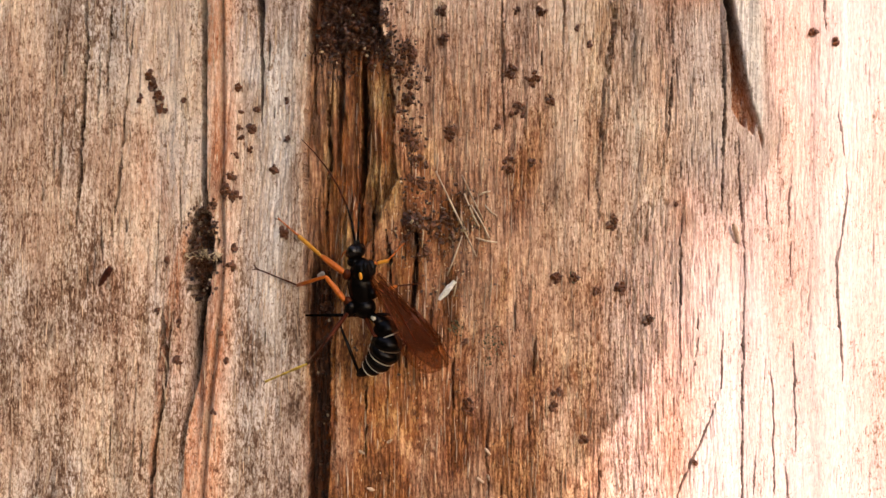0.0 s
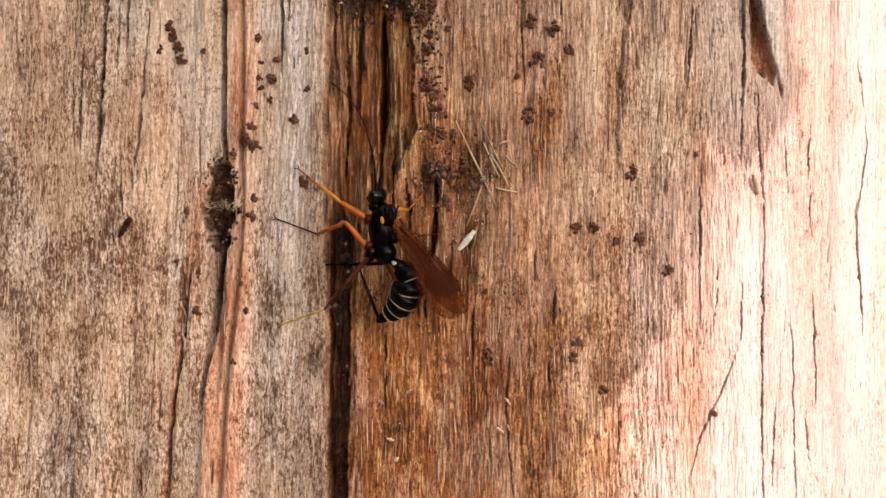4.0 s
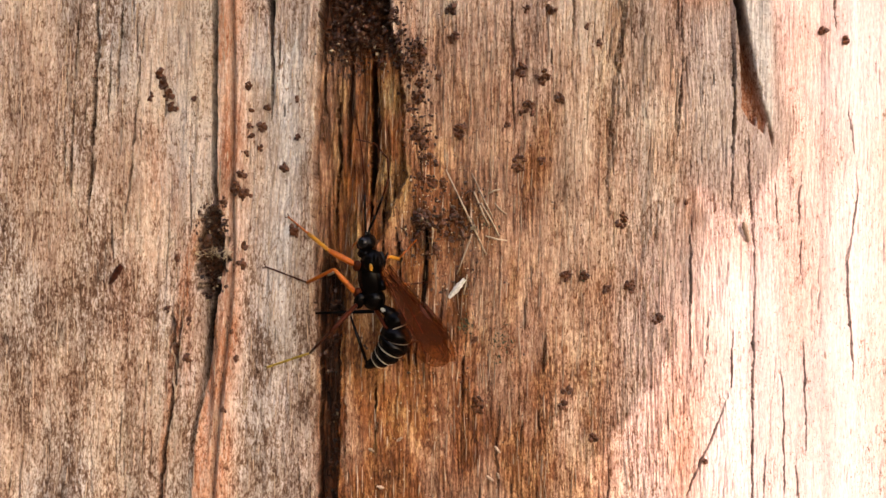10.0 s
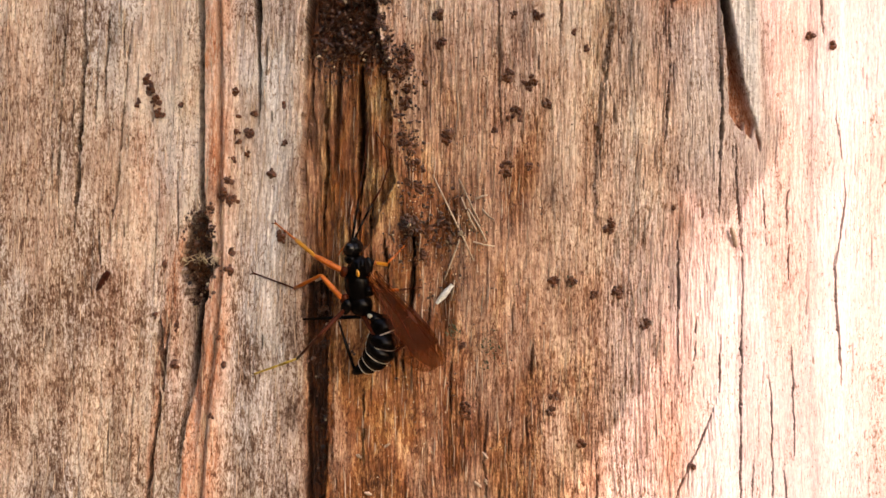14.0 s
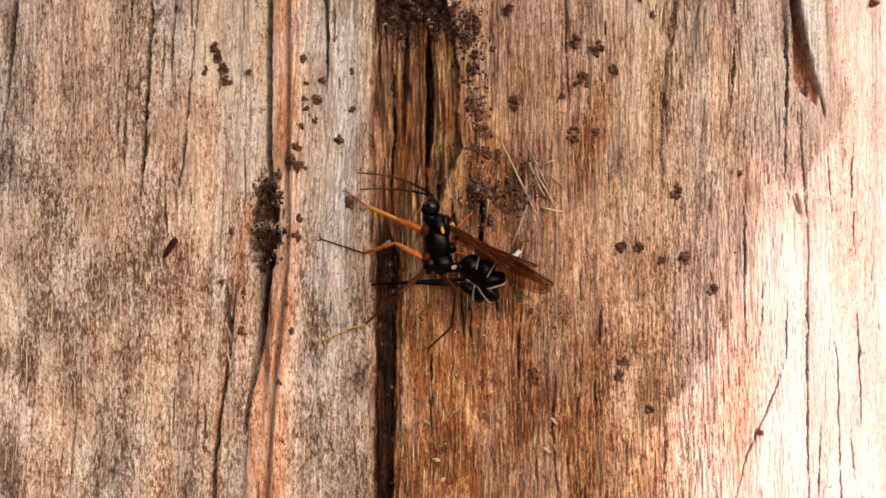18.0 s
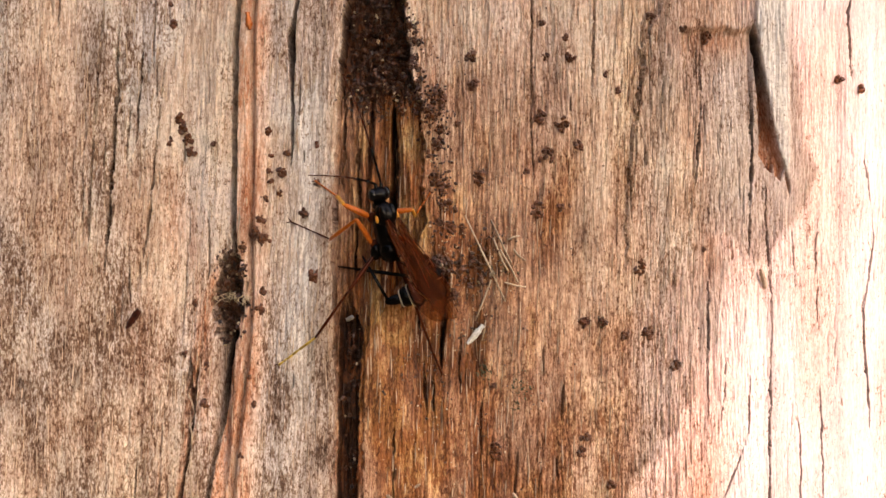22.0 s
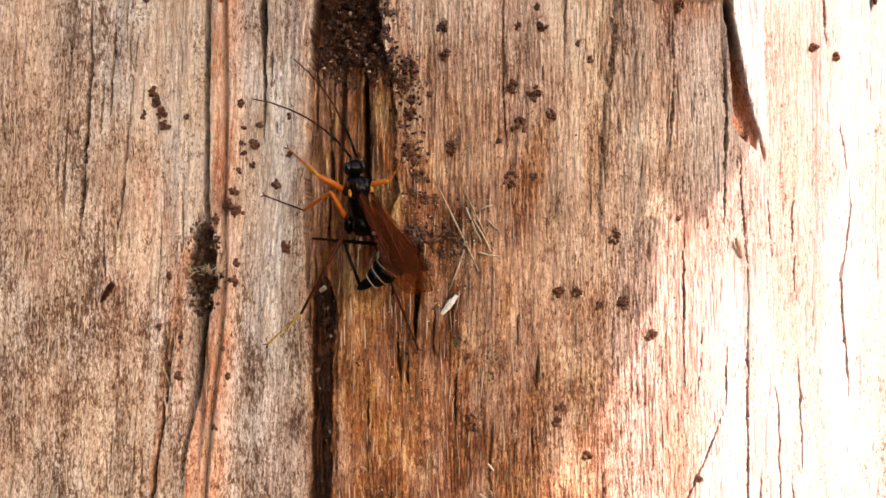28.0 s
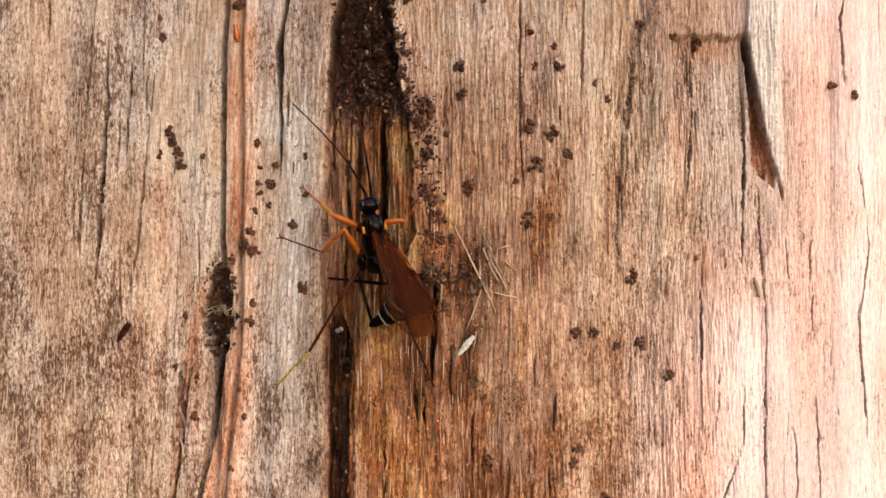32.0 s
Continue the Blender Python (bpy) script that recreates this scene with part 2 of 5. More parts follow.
for knots, wide, deep in (
    ([(495, 366), (560, 359), (640, 350), (720, 340)], 7, 34),
    ([(-330, 492), (-249, 488), (-88, 484), (12, 467), (82, 471), (250, 471)], 4, 30),
    ([(-40, 474), (0, 469), (60, 470)], 8, 40),
    ([(-40, 152), (0, 150), (116, 148), (192, 141), (319, 136), (430, 125)], 3.6, 36),
    ([(-250, 126), (-139, 124), (-113, 127), (-22, 120), (107, 108), (160, 102)], 2.0, 26),
    ([(-180, 36), (-100, 37), (-15, 35)], 2.0, 20),
    ([(-225, 71), (-190, 72), (-150, 70)], 2.4, 18),
    ([(5, 199), (116, 189), (190, 185)], 2.0, 22),
    ([(180, 223), (348, 207), (440, 186)], 2.2, 24),
    ([(150, 107), (192, 104), (314, 96), (430, 99)], 1.9, 24),
    ([(40, 238), (150, 228), (210, 222)], 1.6, 18),
    ([(60, 176), (160, 170), (260, 166)], 1.6, 18),
    ([(560, 303), (700, 292), (860, 268), (1030, 262)], 4, 26),
    ([(560, 283), (640, 292), (700, 296)], 4, 26),
    ([(105, 648), (132, 649), (242, 651), (310, 649), (370, 645)], 7.5, 84),
    ([(300, 647), (360, 646), (420, 644)], 2.5, 30),
    ([(90, 611), (140, 611), (220, 607), (330, 603)], 5, 18),
    ([(50, 560), (130, 562), (220, 558), (300, 562)], 3, 12),
    ([(240, 592), (330, 586), (450, 580)], 3, 24),
    ([(180, 588), (240, 586), (290, 584)], 3, 20),
    ([(370, 664), (430, 667), (480, 664)], 2.6, 26),
    ([(420, 690), (470, 694), (520, 697)], 3, 28),
    ([(400, 744), (470, 742), (540, 737), (590, 734)], 4.5, 40),
    ([(570, 704), (610, 706), (655, 708)], 2.6, 24),
    ([(610, 722), (640, 720), (662, 722)], 3, 30),
    ([(500, 772), (560, 768), (640, 770)], 2.6, 24),
    ([(690, 655), (740, 652), (830, 650)], 2.4, 22),
    ([(600, 812), (680, 806), (760, 808)], 2.2, 20),
    ([(-120, 895), (0, 893), (160, 892), (260, 898)], 3, 26),
    ([(-60, 1095), (60, 1090), (140, 1084), (260, 1076)], 3, 14),
    ([(100, 1202), (131, 1200), (242, 1191), (262, 1189)], 3.4, 30),
    ([(60, 1292), (192, 1295), (314, 1292), (400, 1289)], 4.2, 34),
    ([(240, 1322), (330, 1327), (396, 1331), (457, 1336), (520, 1337)], 2.4, 60),
    ([(470, 1336), (560, 1337), (654, 1336), (664, 1332), (858, 1332), (1100, 1336)], 2.5, 60),
    ([(630, 1386), (664, 1387), (736, 1393), (942, 1396), (1060, 1398)], 1.8, 30),
    ([(600, 1428), (654, 1430), (747, 1435), (840, 1436)], 1.6, 24),
    ([(200, 1506), (222, 1508), (290, 1522)], 1.7, 24),
    ([(290, 1524), (347, 1530), (420, 1520), (481, 1508), (560, 1509)], 1.8, 24),
    ([(440, 1507), (490, 1506), (614, 1516), (720, 1524)], 3.0, 30),
    ([(690, 1292), (745, 1276), (790, 1256), (830, 1237), (886, 1212), (960, 1194)], 1.9, 26),
    ([(590, 1294), (650, 1292), (720, 1289)], 2.2, 26),
    ([(820, 1357), (868, 1355), (980, 1350)], 2.0, 26),
    ([(820, 1416), (860, 1418), (930, 1424)], 1.8, 24),
    ([(790, 1067), (833, 1066), (940, 1064)], 1.8, 22),
    ([(340, 1216), (450, 1214), (572, 1214), (700, 1214)], 1.7, 24),
    ([(540, 1250), (620, 1246), (700, 1236)], 1.4, 22),
    ([(-290, 1478), (-200, 1484), (-130, 1485)], 1.7, 24),
    ([(-120, 1484), (-67, 1476), (0, 1480), (70, 1482)], 2.4, 28),
    ([(-330, 1568), (-268, 1569), (-143, 1573), (-10, 1573)], 4.2, 30),
    ([(330, 1372), (400, 1378), (450, 1380)], 1.4, 22),
    ([(300, 1424), (360, 1418), (420, 1420)], 1.4, 22),
    ([(430, 1424), (470, 1420), (520, 1426)], 1.4, 22),
    ([(-200, -150), (100, -165), (400, -176), (700, -186), (1100, -196)], 8, 60),
    ([(-300, -96), (0, -110), (330, -140)], 6, 36),
    ([(300, -205), (600, -222), (1100, -240)], 8, 60),
    ([(600, 955), (640, 950), (680, 946)], 2.4, 22),
    ([(700, 870), (850, 866), (1000, 880)], 3, 18),
    ([(-330, 1330), (-200, 1310), (-100, 1302)], 6, 40),
    ([(-380, 840), (-200, 836), (-60, 840)], 3, 18),
    ([(-200, 1010), (-40, 1004), (120, 1000)], 3, 18),
):
    shade_amount = min(1.0, deep / 45.0)
    if knots[0][1] > 1180:      # the narrow cracks of the sunny side are shallow
        deep, shade_amount, wide = min(deep, 15), 0.95 if deep > 20 else 0.7, max(0.8, 0.72 * wide)
    elif knots[0][1] > 760:
        deep, shade_amount, wide = 0.5 * deep, 0.5 * shade_amount, 0.8 * wide
    line = groove(knots, wide, deep)
    H += line
    # each groove's shade goes into the colour, following its depth
    crack_shade = np.maximum(crack_shade, np.clip(-line / deep, 0, 1) * shade_amount)
# many short drying cracks; on the sunny side few, long and thin
for n in range(860):
    if n < 300:
        u, tall, w, depth = rng.uniform(-280, 1060), rng.uniform(18, 70), rng.uniform(0.8, 1.3), rng.uniform(5, 18)
        if 330 < u < 1040 and rng.random() < 0.75:
            continue
        if n < 90 and u < 330:
            tall = rng.uniform(80, 200)
    elif n < 560:
        u, tall, w, depth = rng.uniform(1060, 1335), rng.uniform(16, 80), rng.uniform(0.8, 1.1), rng.uniform(3, 9)
    else:
        u, tall, w, depth = rng.uniform(1330, 1660), rng.uniform(12, 60) if n < 830 else rng.uniform(80, 200), rng.uniform(0.7, 0.95), rng.uniform(1.5, 4)
        if n % 3 == 0:
            u = rng.uniform(1190, 1340)
    v = rng.uniform(-370, 1080)
    if 1296 < u < 1375 and v < 230:
        continue
    if 300 <= n < 560 and v > 300:
        tall, w, depth = 0.5 * tall, 0.75, 0.4 * depth
    lean = rng.uniform(-0.05, 0.02) * tall
    i0, i1 = int((v - V0) / DV), min(int((v + tall - V0) / DV), len(vs))
    j0, j1 = max(int((u - 22 - U0) / DU), 0), min(int((u + 22 - U0) / DU), len(us))
    t = (VV[i0:i1, j0:j1] - v) / tall
    c = u + lean * t + np.cumsum(rng.normal(0, 0.28, i1 - i0))[:, None]
    broken = np.clip(1.3 + np.cumsum(rng.normal(0, 0.3, i1 - i0)), 0.15, 1)[:, None]
    line = np.exp(-((UU[i0:i1, j0:j1] - c) / w) ** 2) * np.clip(5 * t * (1 - t), 0, 1) * broken
    H[i0:i1, j0:j1] -= depth * line
    shade_amount = 0.8 if n < 300 else 0.75 if n < 560 else 0.5
    crack_shade[i0:i1, j0:j1] = np.maximum(crack_shade[i0:i1, j0:j1], line * shade_amount)
# the flake beside the long crack, the notch above it, and steps in the wood
gap_l = line_u([(-40, 1292), (0, 1294), (60, 1300), (130, 1306), (200, 1310), (225, 1326), (255, 1362)])
gap_r = line_u([(-40, 1297), (0, 1304), (60, 1317), (130, 1330), (190, 1343), (255, 1367)])
torn = np.abs(np.mod(UU / 9.0 + 0.5 * np.sin(VV / 30.0), 2.0) - 1.0) * 60
gap = ease(-1, 2, UU - gap_l - ragged(0.8, 20)) * (1 - ease(-2, 1, UU - gap_r - ragged(0.8, 12))) * ease(-40, -10, VV) * (1 - ease(-6, 6, VV - 212 - torn))
H -= 34 * gap * (1 - 0.6 * ease(130, 235, VV - 6 * splinter))
strip = ease(-2, 4, UU - np.maximum(gap_r, line_u([(-380, 1328), (-200, 1312), (-40, 1296), (60, 1316)]))) * (1 - ease(-8, 10, UU - line_u([(-380, 1380), (0, 1358), (240, 1364)]))) * span(-380, 235, 20)
H += 9 * strip
notch = ease(1155, 1170, UU) * (1 - ease(1288, 1300, UU)) * ease(-30, -18, VV + 3 * np.sin(UU / 7.0)) * (1 - ease(40, 240, VV))
H -= 14 * notch
flake = line_u([(-380, 1128), (-100, 1141), (10, 1094), (41, 1090), (101, 1085), (232, 1069), (420, 1062)])
H += 9 * ease(-1, 2, UU - flake - ragged(2.4, 20) - ragged(1.2, 5)) * (1 - ease(20, 90, UU - flake)) * span(-300, 400, 60)
H -= 7 * ease(1300, 1330, UU) * ease(240, 330, VV)
H += 14 * np.exp(-((UU - 632) / 16.0) ** 2) * span(360, 470, 20)

# what colours the wood: wet red stain, red ridge, silvery weathering, pale fresh wood, dark soaked patches and painted
# crack shade, loose grain
soft = sample(streaks(60, 130))
soft2 = sample(streaks(26, 70))
stain = ease(545, 640, UU) * (1 - 0.30 * ease(740, 900, UU - 40 * soft)) * (1 - ease(920, 1150, UU - 70 * soft)) * ease(-60, 420, VV + 70 * soft)
# the sun patch's paleness painted in, reaching further left lower down
sunlit_pale = ease(1120, 1390, UU + 40 * soft + 150 * ease(330, 620, VV)) * (1 - strip) * (1 - 0.75 * blob(1285, 140, 95, 210))
# stain colour also darkens the shaded wood, out to the shade's slanting edge
stain = np.maximum(stain, 0.50 * ease(700, 860, UU) * (1 - ease(1040, 1150, UU + 0.12 * (VV - 600) + 40 * soft)) * ease(380, 560, VV))
stain = np.clip(stain * (0.95 + 0.3 * soft2) + 0.6 * bed + 0.25 * blob(780, 300, 110, 160), 0, 1)
strand = np.exp(-((UU - line_u([(-380, 340), (380, 340), (401, 336), (502, 311), (618, 287), (1140, 250)])) / 9.0) ** 4) * ease(370, 440, VV)
orange = np.clip(ridge * (0.8 + 0.3 * soft2) + 0.75 * strand + 0.42 * blob(760, -140, 90, 190) * (0.8 + 0.5 * soft2) + 0.30 * blob(990, -160, 150, 170) * (0.8 + 0.6 * soft2) + 0.5 * blob(1215, -130, 55, 110) + 0.5 * blob(255, 330, 24, 130) + 0.35 * blob(205, 560, 40, 160) + 0.6 * blob(312, 580, 15, 170) + 0.4 * blob(292, 420, 12, 110)
                 + 0.5 * blob(1190, 200, 26, 90) + 0.45 * blob(1215, 380, 22, 60) + 0.22 * blob(1420, 250, 40, 400) * (1 - strip) + 0.4 * blob(1200, 720, 60, 220) + 0.4 * blob(1205, 900, 26, 110)
                 + 1.3 * gap * ease(40, 130, VV) + 0.5 * blob(628, 270, 14, 90) + 0.45 * blob(720, 120, 26, 60) + 0.55 * blob(1230, -5, 60, 22) + 0.22 * soft * ease(0, 300, UU) + 0.04, 0, 1)
grey = np.clip(-0.25 * blob(760, 450, 130, 300) + blob(485, 60, 42, 330) + 0.75 * blob(470, 740, 40, 230) + 0.7 * blob(200, 60, 60, 150) + 0.5 * blob(75, 860, 50, 120) + 0.5 * blob(500, 420, 30, 300)
               + 1.2 * strip + 0.30 * blob(1230, 210, 130, 200) + 0.55 * blob(1135, 160, 28, 130) + 0.6 * blob(1265, 200, 60, 190) + 0.5 * blob(1350, 230, 30, 130) + 0.5 * blob(-120, 300, 80, 600)
               + 0.45 * soft * (1 - stain) + 0.38 * (UU < 540), 0, 1)
pale = np.clip(0.55 * blob(682, 240, 18, 130) * (0.5 + 0.9 * soft2) + 1.2 * blob(704, 328, 15, 44) + 1.1 * blob(668, 316, 10, 34) + 1.1 * blob(620, 445, 12, 55) + 0.7 * blob(690, 390, 26, 40) + 0.32 * blob(640, 540, 40, 100) * (0.8 + 0.5 * soft2) + 0.6 * blob(672, 180, 12, 50)
               + 0.6 * blob(594, 180, 13, 34) + 0.5 * blob(582, 280, 10, 60) + 0.2 * soft2 * ease(540, 620, UU) * (1 - ease(900, 1100, UU)) + 0.25 * blob(1070, 60, 30, 300), 0, 1)
# how thickly brown flecks sit on the wood
flecks = np.clip(0.22 + 0.12 * ease(300, 700, VV) + 0.18 * blob(1040, 680, 80, 240) - 0.14 * ease(150, -150, VV) + 0.20 * ease(340, 180, UU) + 0.12 * soft + 0.12 * soft2 - 0.06 * stain - 0.25 * ridge 
                 - 0.10 * sunlit_pale - 0.35 * strip - 0.14 * blob(285, 60, 70, 260), 0.0, 1)
# the shade inside the deep cracks is painted dark, their walls included
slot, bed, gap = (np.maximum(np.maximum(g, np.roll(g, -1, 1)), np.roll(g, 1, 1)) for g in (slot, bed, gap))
dark = np.clip(0.92 * slot + 0.85 * crack_shade + bed * (0.06 + 0.24 * ease(-0.2, -0.9, splinter)) * (1 - ease(480, 600, VV)) + 0.93 * bed * (1 - ease(60, 130, VV - 14 * splinter)) * (1 - 0.9 * blob(630, -232, 17, 28)) * (1 - 0.9 * blob(629, -148, 14, 27)) + 0.93 * knot + 0.6 * blob(352, 590, 10, 70) + (0.5 * blob(733, 220, 22, 100) + 0.85 * blob(768, 425, 60, 74) + 0.12 * blob(800, 600, 90, 130) + 0.65 * blob(697, 528, 17, 50) + 0.5 * blob(737, 540, 14, 60) + 0.35 * blob(700, 450, 30, 40)) * (0.6 + 0.6 * soft2)
               + 0.28 * blob(800, 500, 70, 140) * (0.5 + 0.8 * soft2) + 0.2 * blob(720, 330, 60, 120) * (0.5 + 0.8 * soft2) + 0.55 * blob(757, 798, 9, 22) + 0.5 * blob(757, 868, 11, 30) + 0.4 * blob(596, 700, 5, 300) + 0.40 * blob(532, 720, 24, 330) * (0.7 + 0.6 * soft2) + 0.20 * blob(480, 760, 50, 260) * (0.7 + 0.6 * soft2) + 0.22 * blob(680, 800, 90, 260) * (0.5 + 0.9 * soft2)
               + (0.5 * blob(45, 868, 13, 100) + 0.35 * blob(80, 890, 8, 80) + 0.4 * blob(222, 945, 24, 32) + 0.35 * blob(150, 820, 10, 40) + 0.5 * blob(268, 905, 7, 90) + 0.62 * blob(71, 605, 15, 27) + 0.6 * blob(-33, 628, 20, 34) + 0.35 * blob(150, 590, 12, 20) + 0.3 * blob(20, 420, 16, 40)) * (0.75 + 0.6 * pits) + 0.35 * blob(990, 345, 22, 60)
               + 0.08 * ease(170, -40, UU) * (0.8 + 0.5 * soft2) + 0.4 * ease(-20, -170, UU) * (0.7 + 0.8 * soft2) + gap * (0.9 - 0.55 * ease(30, 110, VV)) * (1 - 0.8 * ease(120, 190, VV - 10 * splinter))
               + 0.2 * blob(735, 560, 60, 90) * (0.65 + 0.7 * soft2) + 0.45 * blob(405, 345, 20, 20) + 0.3 * blob(280, 180, 12, 30) + 0.15 * blob(625, 300, 26, 90)
               + 0.6 * np.exp(-((UU - line_u(RIDGE_L) + 5 + ragged(1.6, 14)) / 5.0) ** 4) * span(-60, 380, 40)
               + 0.45 * np.exp(-((UU - 0.45 * line_u(RIDGE_L) - 0.55 * line_u(RIDGE_R)) / 5.0) ** 2), 0, 1)
orange, pale, dark = orange * (1 - strip), pale * (1 - strip), dark * (1 - 0.85 * blob(624, 450, 13, 46))
tone = np.clip(0.5 + 0.4 * strip + 0.3 * blob(300, 250, 110, 600) + 0.24 * sample(streaks(2.8, 20)) + 0.12 * sample(streaks(8, 120)) + 0.20 * sample(streaks(44, 60)) + 0.12 * sample(streaks(120, 200)), 0, 1)
# painted sunlight also evens the grain and lightens the far right
tone = 0.5 + (tone - 0.5) * (1 - 0.65 * sunlit_pale) + 0.08 * ease(1380, 1500, UU)


def trunk_mesh():
    """One sheet all round the trunk and from the ground to its broken top."""
    th_fine = np.arcsin((us - 784) * U / RAD)
    extra = np.linspace(th_fine[-1], th_fine[0] + 2 * math.pi, 150)[1:-1]
    th = np.r_[th_fine, extra]
    z_fine = ZC + (441 - vs) * U
    below, above = np.linspace(0.0, z_fine[-1], 60)[:-1], np.linspace(z_fine[0], 2.5, 50)[1:]
    zz = np.r_[above[::-1], z_fine, below[::-1]]
    nb, na, nv, nu, nt = len(below), len(above), len(vs), len(us), len(th)
    h = np.zeros((len(zz), nt))
    h[na:na + nv, :nu] = H * U
    h[:na, :nu] = h[na, :nu] * np.linspace(0, 1, na)[:, None] ** 6
    h[na + nv:, :nu] = h[na + nv - 1, :nu] * np.linspace(1, 0, nb)[:, None] ** 6
    # the sides of the panel run out into plain wood
    fade = np.minimum(1, np.minimum(np.arange(nu), np.arange(nu)[::-1]) / 40.0)
    h[:, :nu] *= fade
    h[:, nu:] += 0.004 * np.sin(9 * th[nu:]) * np.sin(np.pi * np.linspace(0, 1, nt - nu))
    r = RAD + h + 0.10 * np.clip(0.35 - zz, 0, 1)[:, None] ** 2 * 4
    x, y = r * np.sin(th), RAD - r * np.cos(th)
    co = np.stack([x, y, np.broadcast_to(zz[:, None], x.shape)], -1).reshape(-1, 3)
    rows, cols = np.meshgrid(np.arange(len(zz) - 1), np.arange(nt), indexing="ij")
    nxt = (cols + 1) % nt
    quads = np.stack([rows * nt + cols, (rows + 1) * nt + cols, (rows + 1) * nt + nxt, rows * nt + nxt], -1).reshape(-1, 4)
    fields = []
    for channels, plain in (((stain, orange, grey, pale), (0, 0.2, 0.5, 0.1)), ((dark, tone, flecks, sunlit_pale), (0, 0.5, 0.35, 0))):
        full = np.empty((len(zz), nt, 4))
        full[:] = plain
        for k, ch in enumerate(channels):
            full[na:na + nv, :nu, k] = ch
            full[:na, :nu, k] = ch[0]
            full[na + nv:, :nu, k] = ch[-1]
        fields.append(full.reshape(-1, 4))
    # which piece of the trunk each face belongs to
    piece = np.full((nv - 1, nu - 1), 0)
    mu, low = UU[:-1, :-1], np.s_[:-1, :-1]
    piece[mu > line_u(BED_R)[low]] = 3
    piece[(mu > line_u(BOARD)[low]) & (mu <= line_u(BED_R)[low])] = 2
    piece[mu <= line_u(BOARD)[low]] = 0
    piece[(mu > line_u(RIDGE_L)[low]) & (mu < line_u(RIDGE_R)[low] + 8)] = 1
    piece[strip[low] > 0.5] = 4
    kind = np.full((len(zz) - 1, nt), 5)
    kind[na:na + nv - 1, :nu - 1] = piece
    kind = kind.ravel()
    meshes = []
    for k in range(6):
        mine = quads[kind == k]
        used, where = np.unique(mine, return_inverse=True)
        me = bpy.data.meshes.new("wood")
        me.vertices.add(len(used))
        me.vertices.foreach_set("co", co[used].ravel())
        me.loops.add(mine.size)
        me.loops.foreach_set("vertex_index", where.ravel())
        me.polygons.add(len(mine))
        me.polygons.foreach_set("loop_start", np.arange(0, mine.size, 4))
        me.update()
        reach = np.hypot(co[mine][:, :, 0], co[mine][:, :, 1] - RAD)
        me.polygons.foreach_set("use_smooth", np.ptp(reach, 1) < 7 * U)
        for name, full in zip(("zones", "tones"), fields):
            me.color_attributes.new(name, "FLOAT_COLOR", "POINT").data.foreach_set("color", full[used].ravel())
        me.update()
        meshes.append(me)
    return meshes


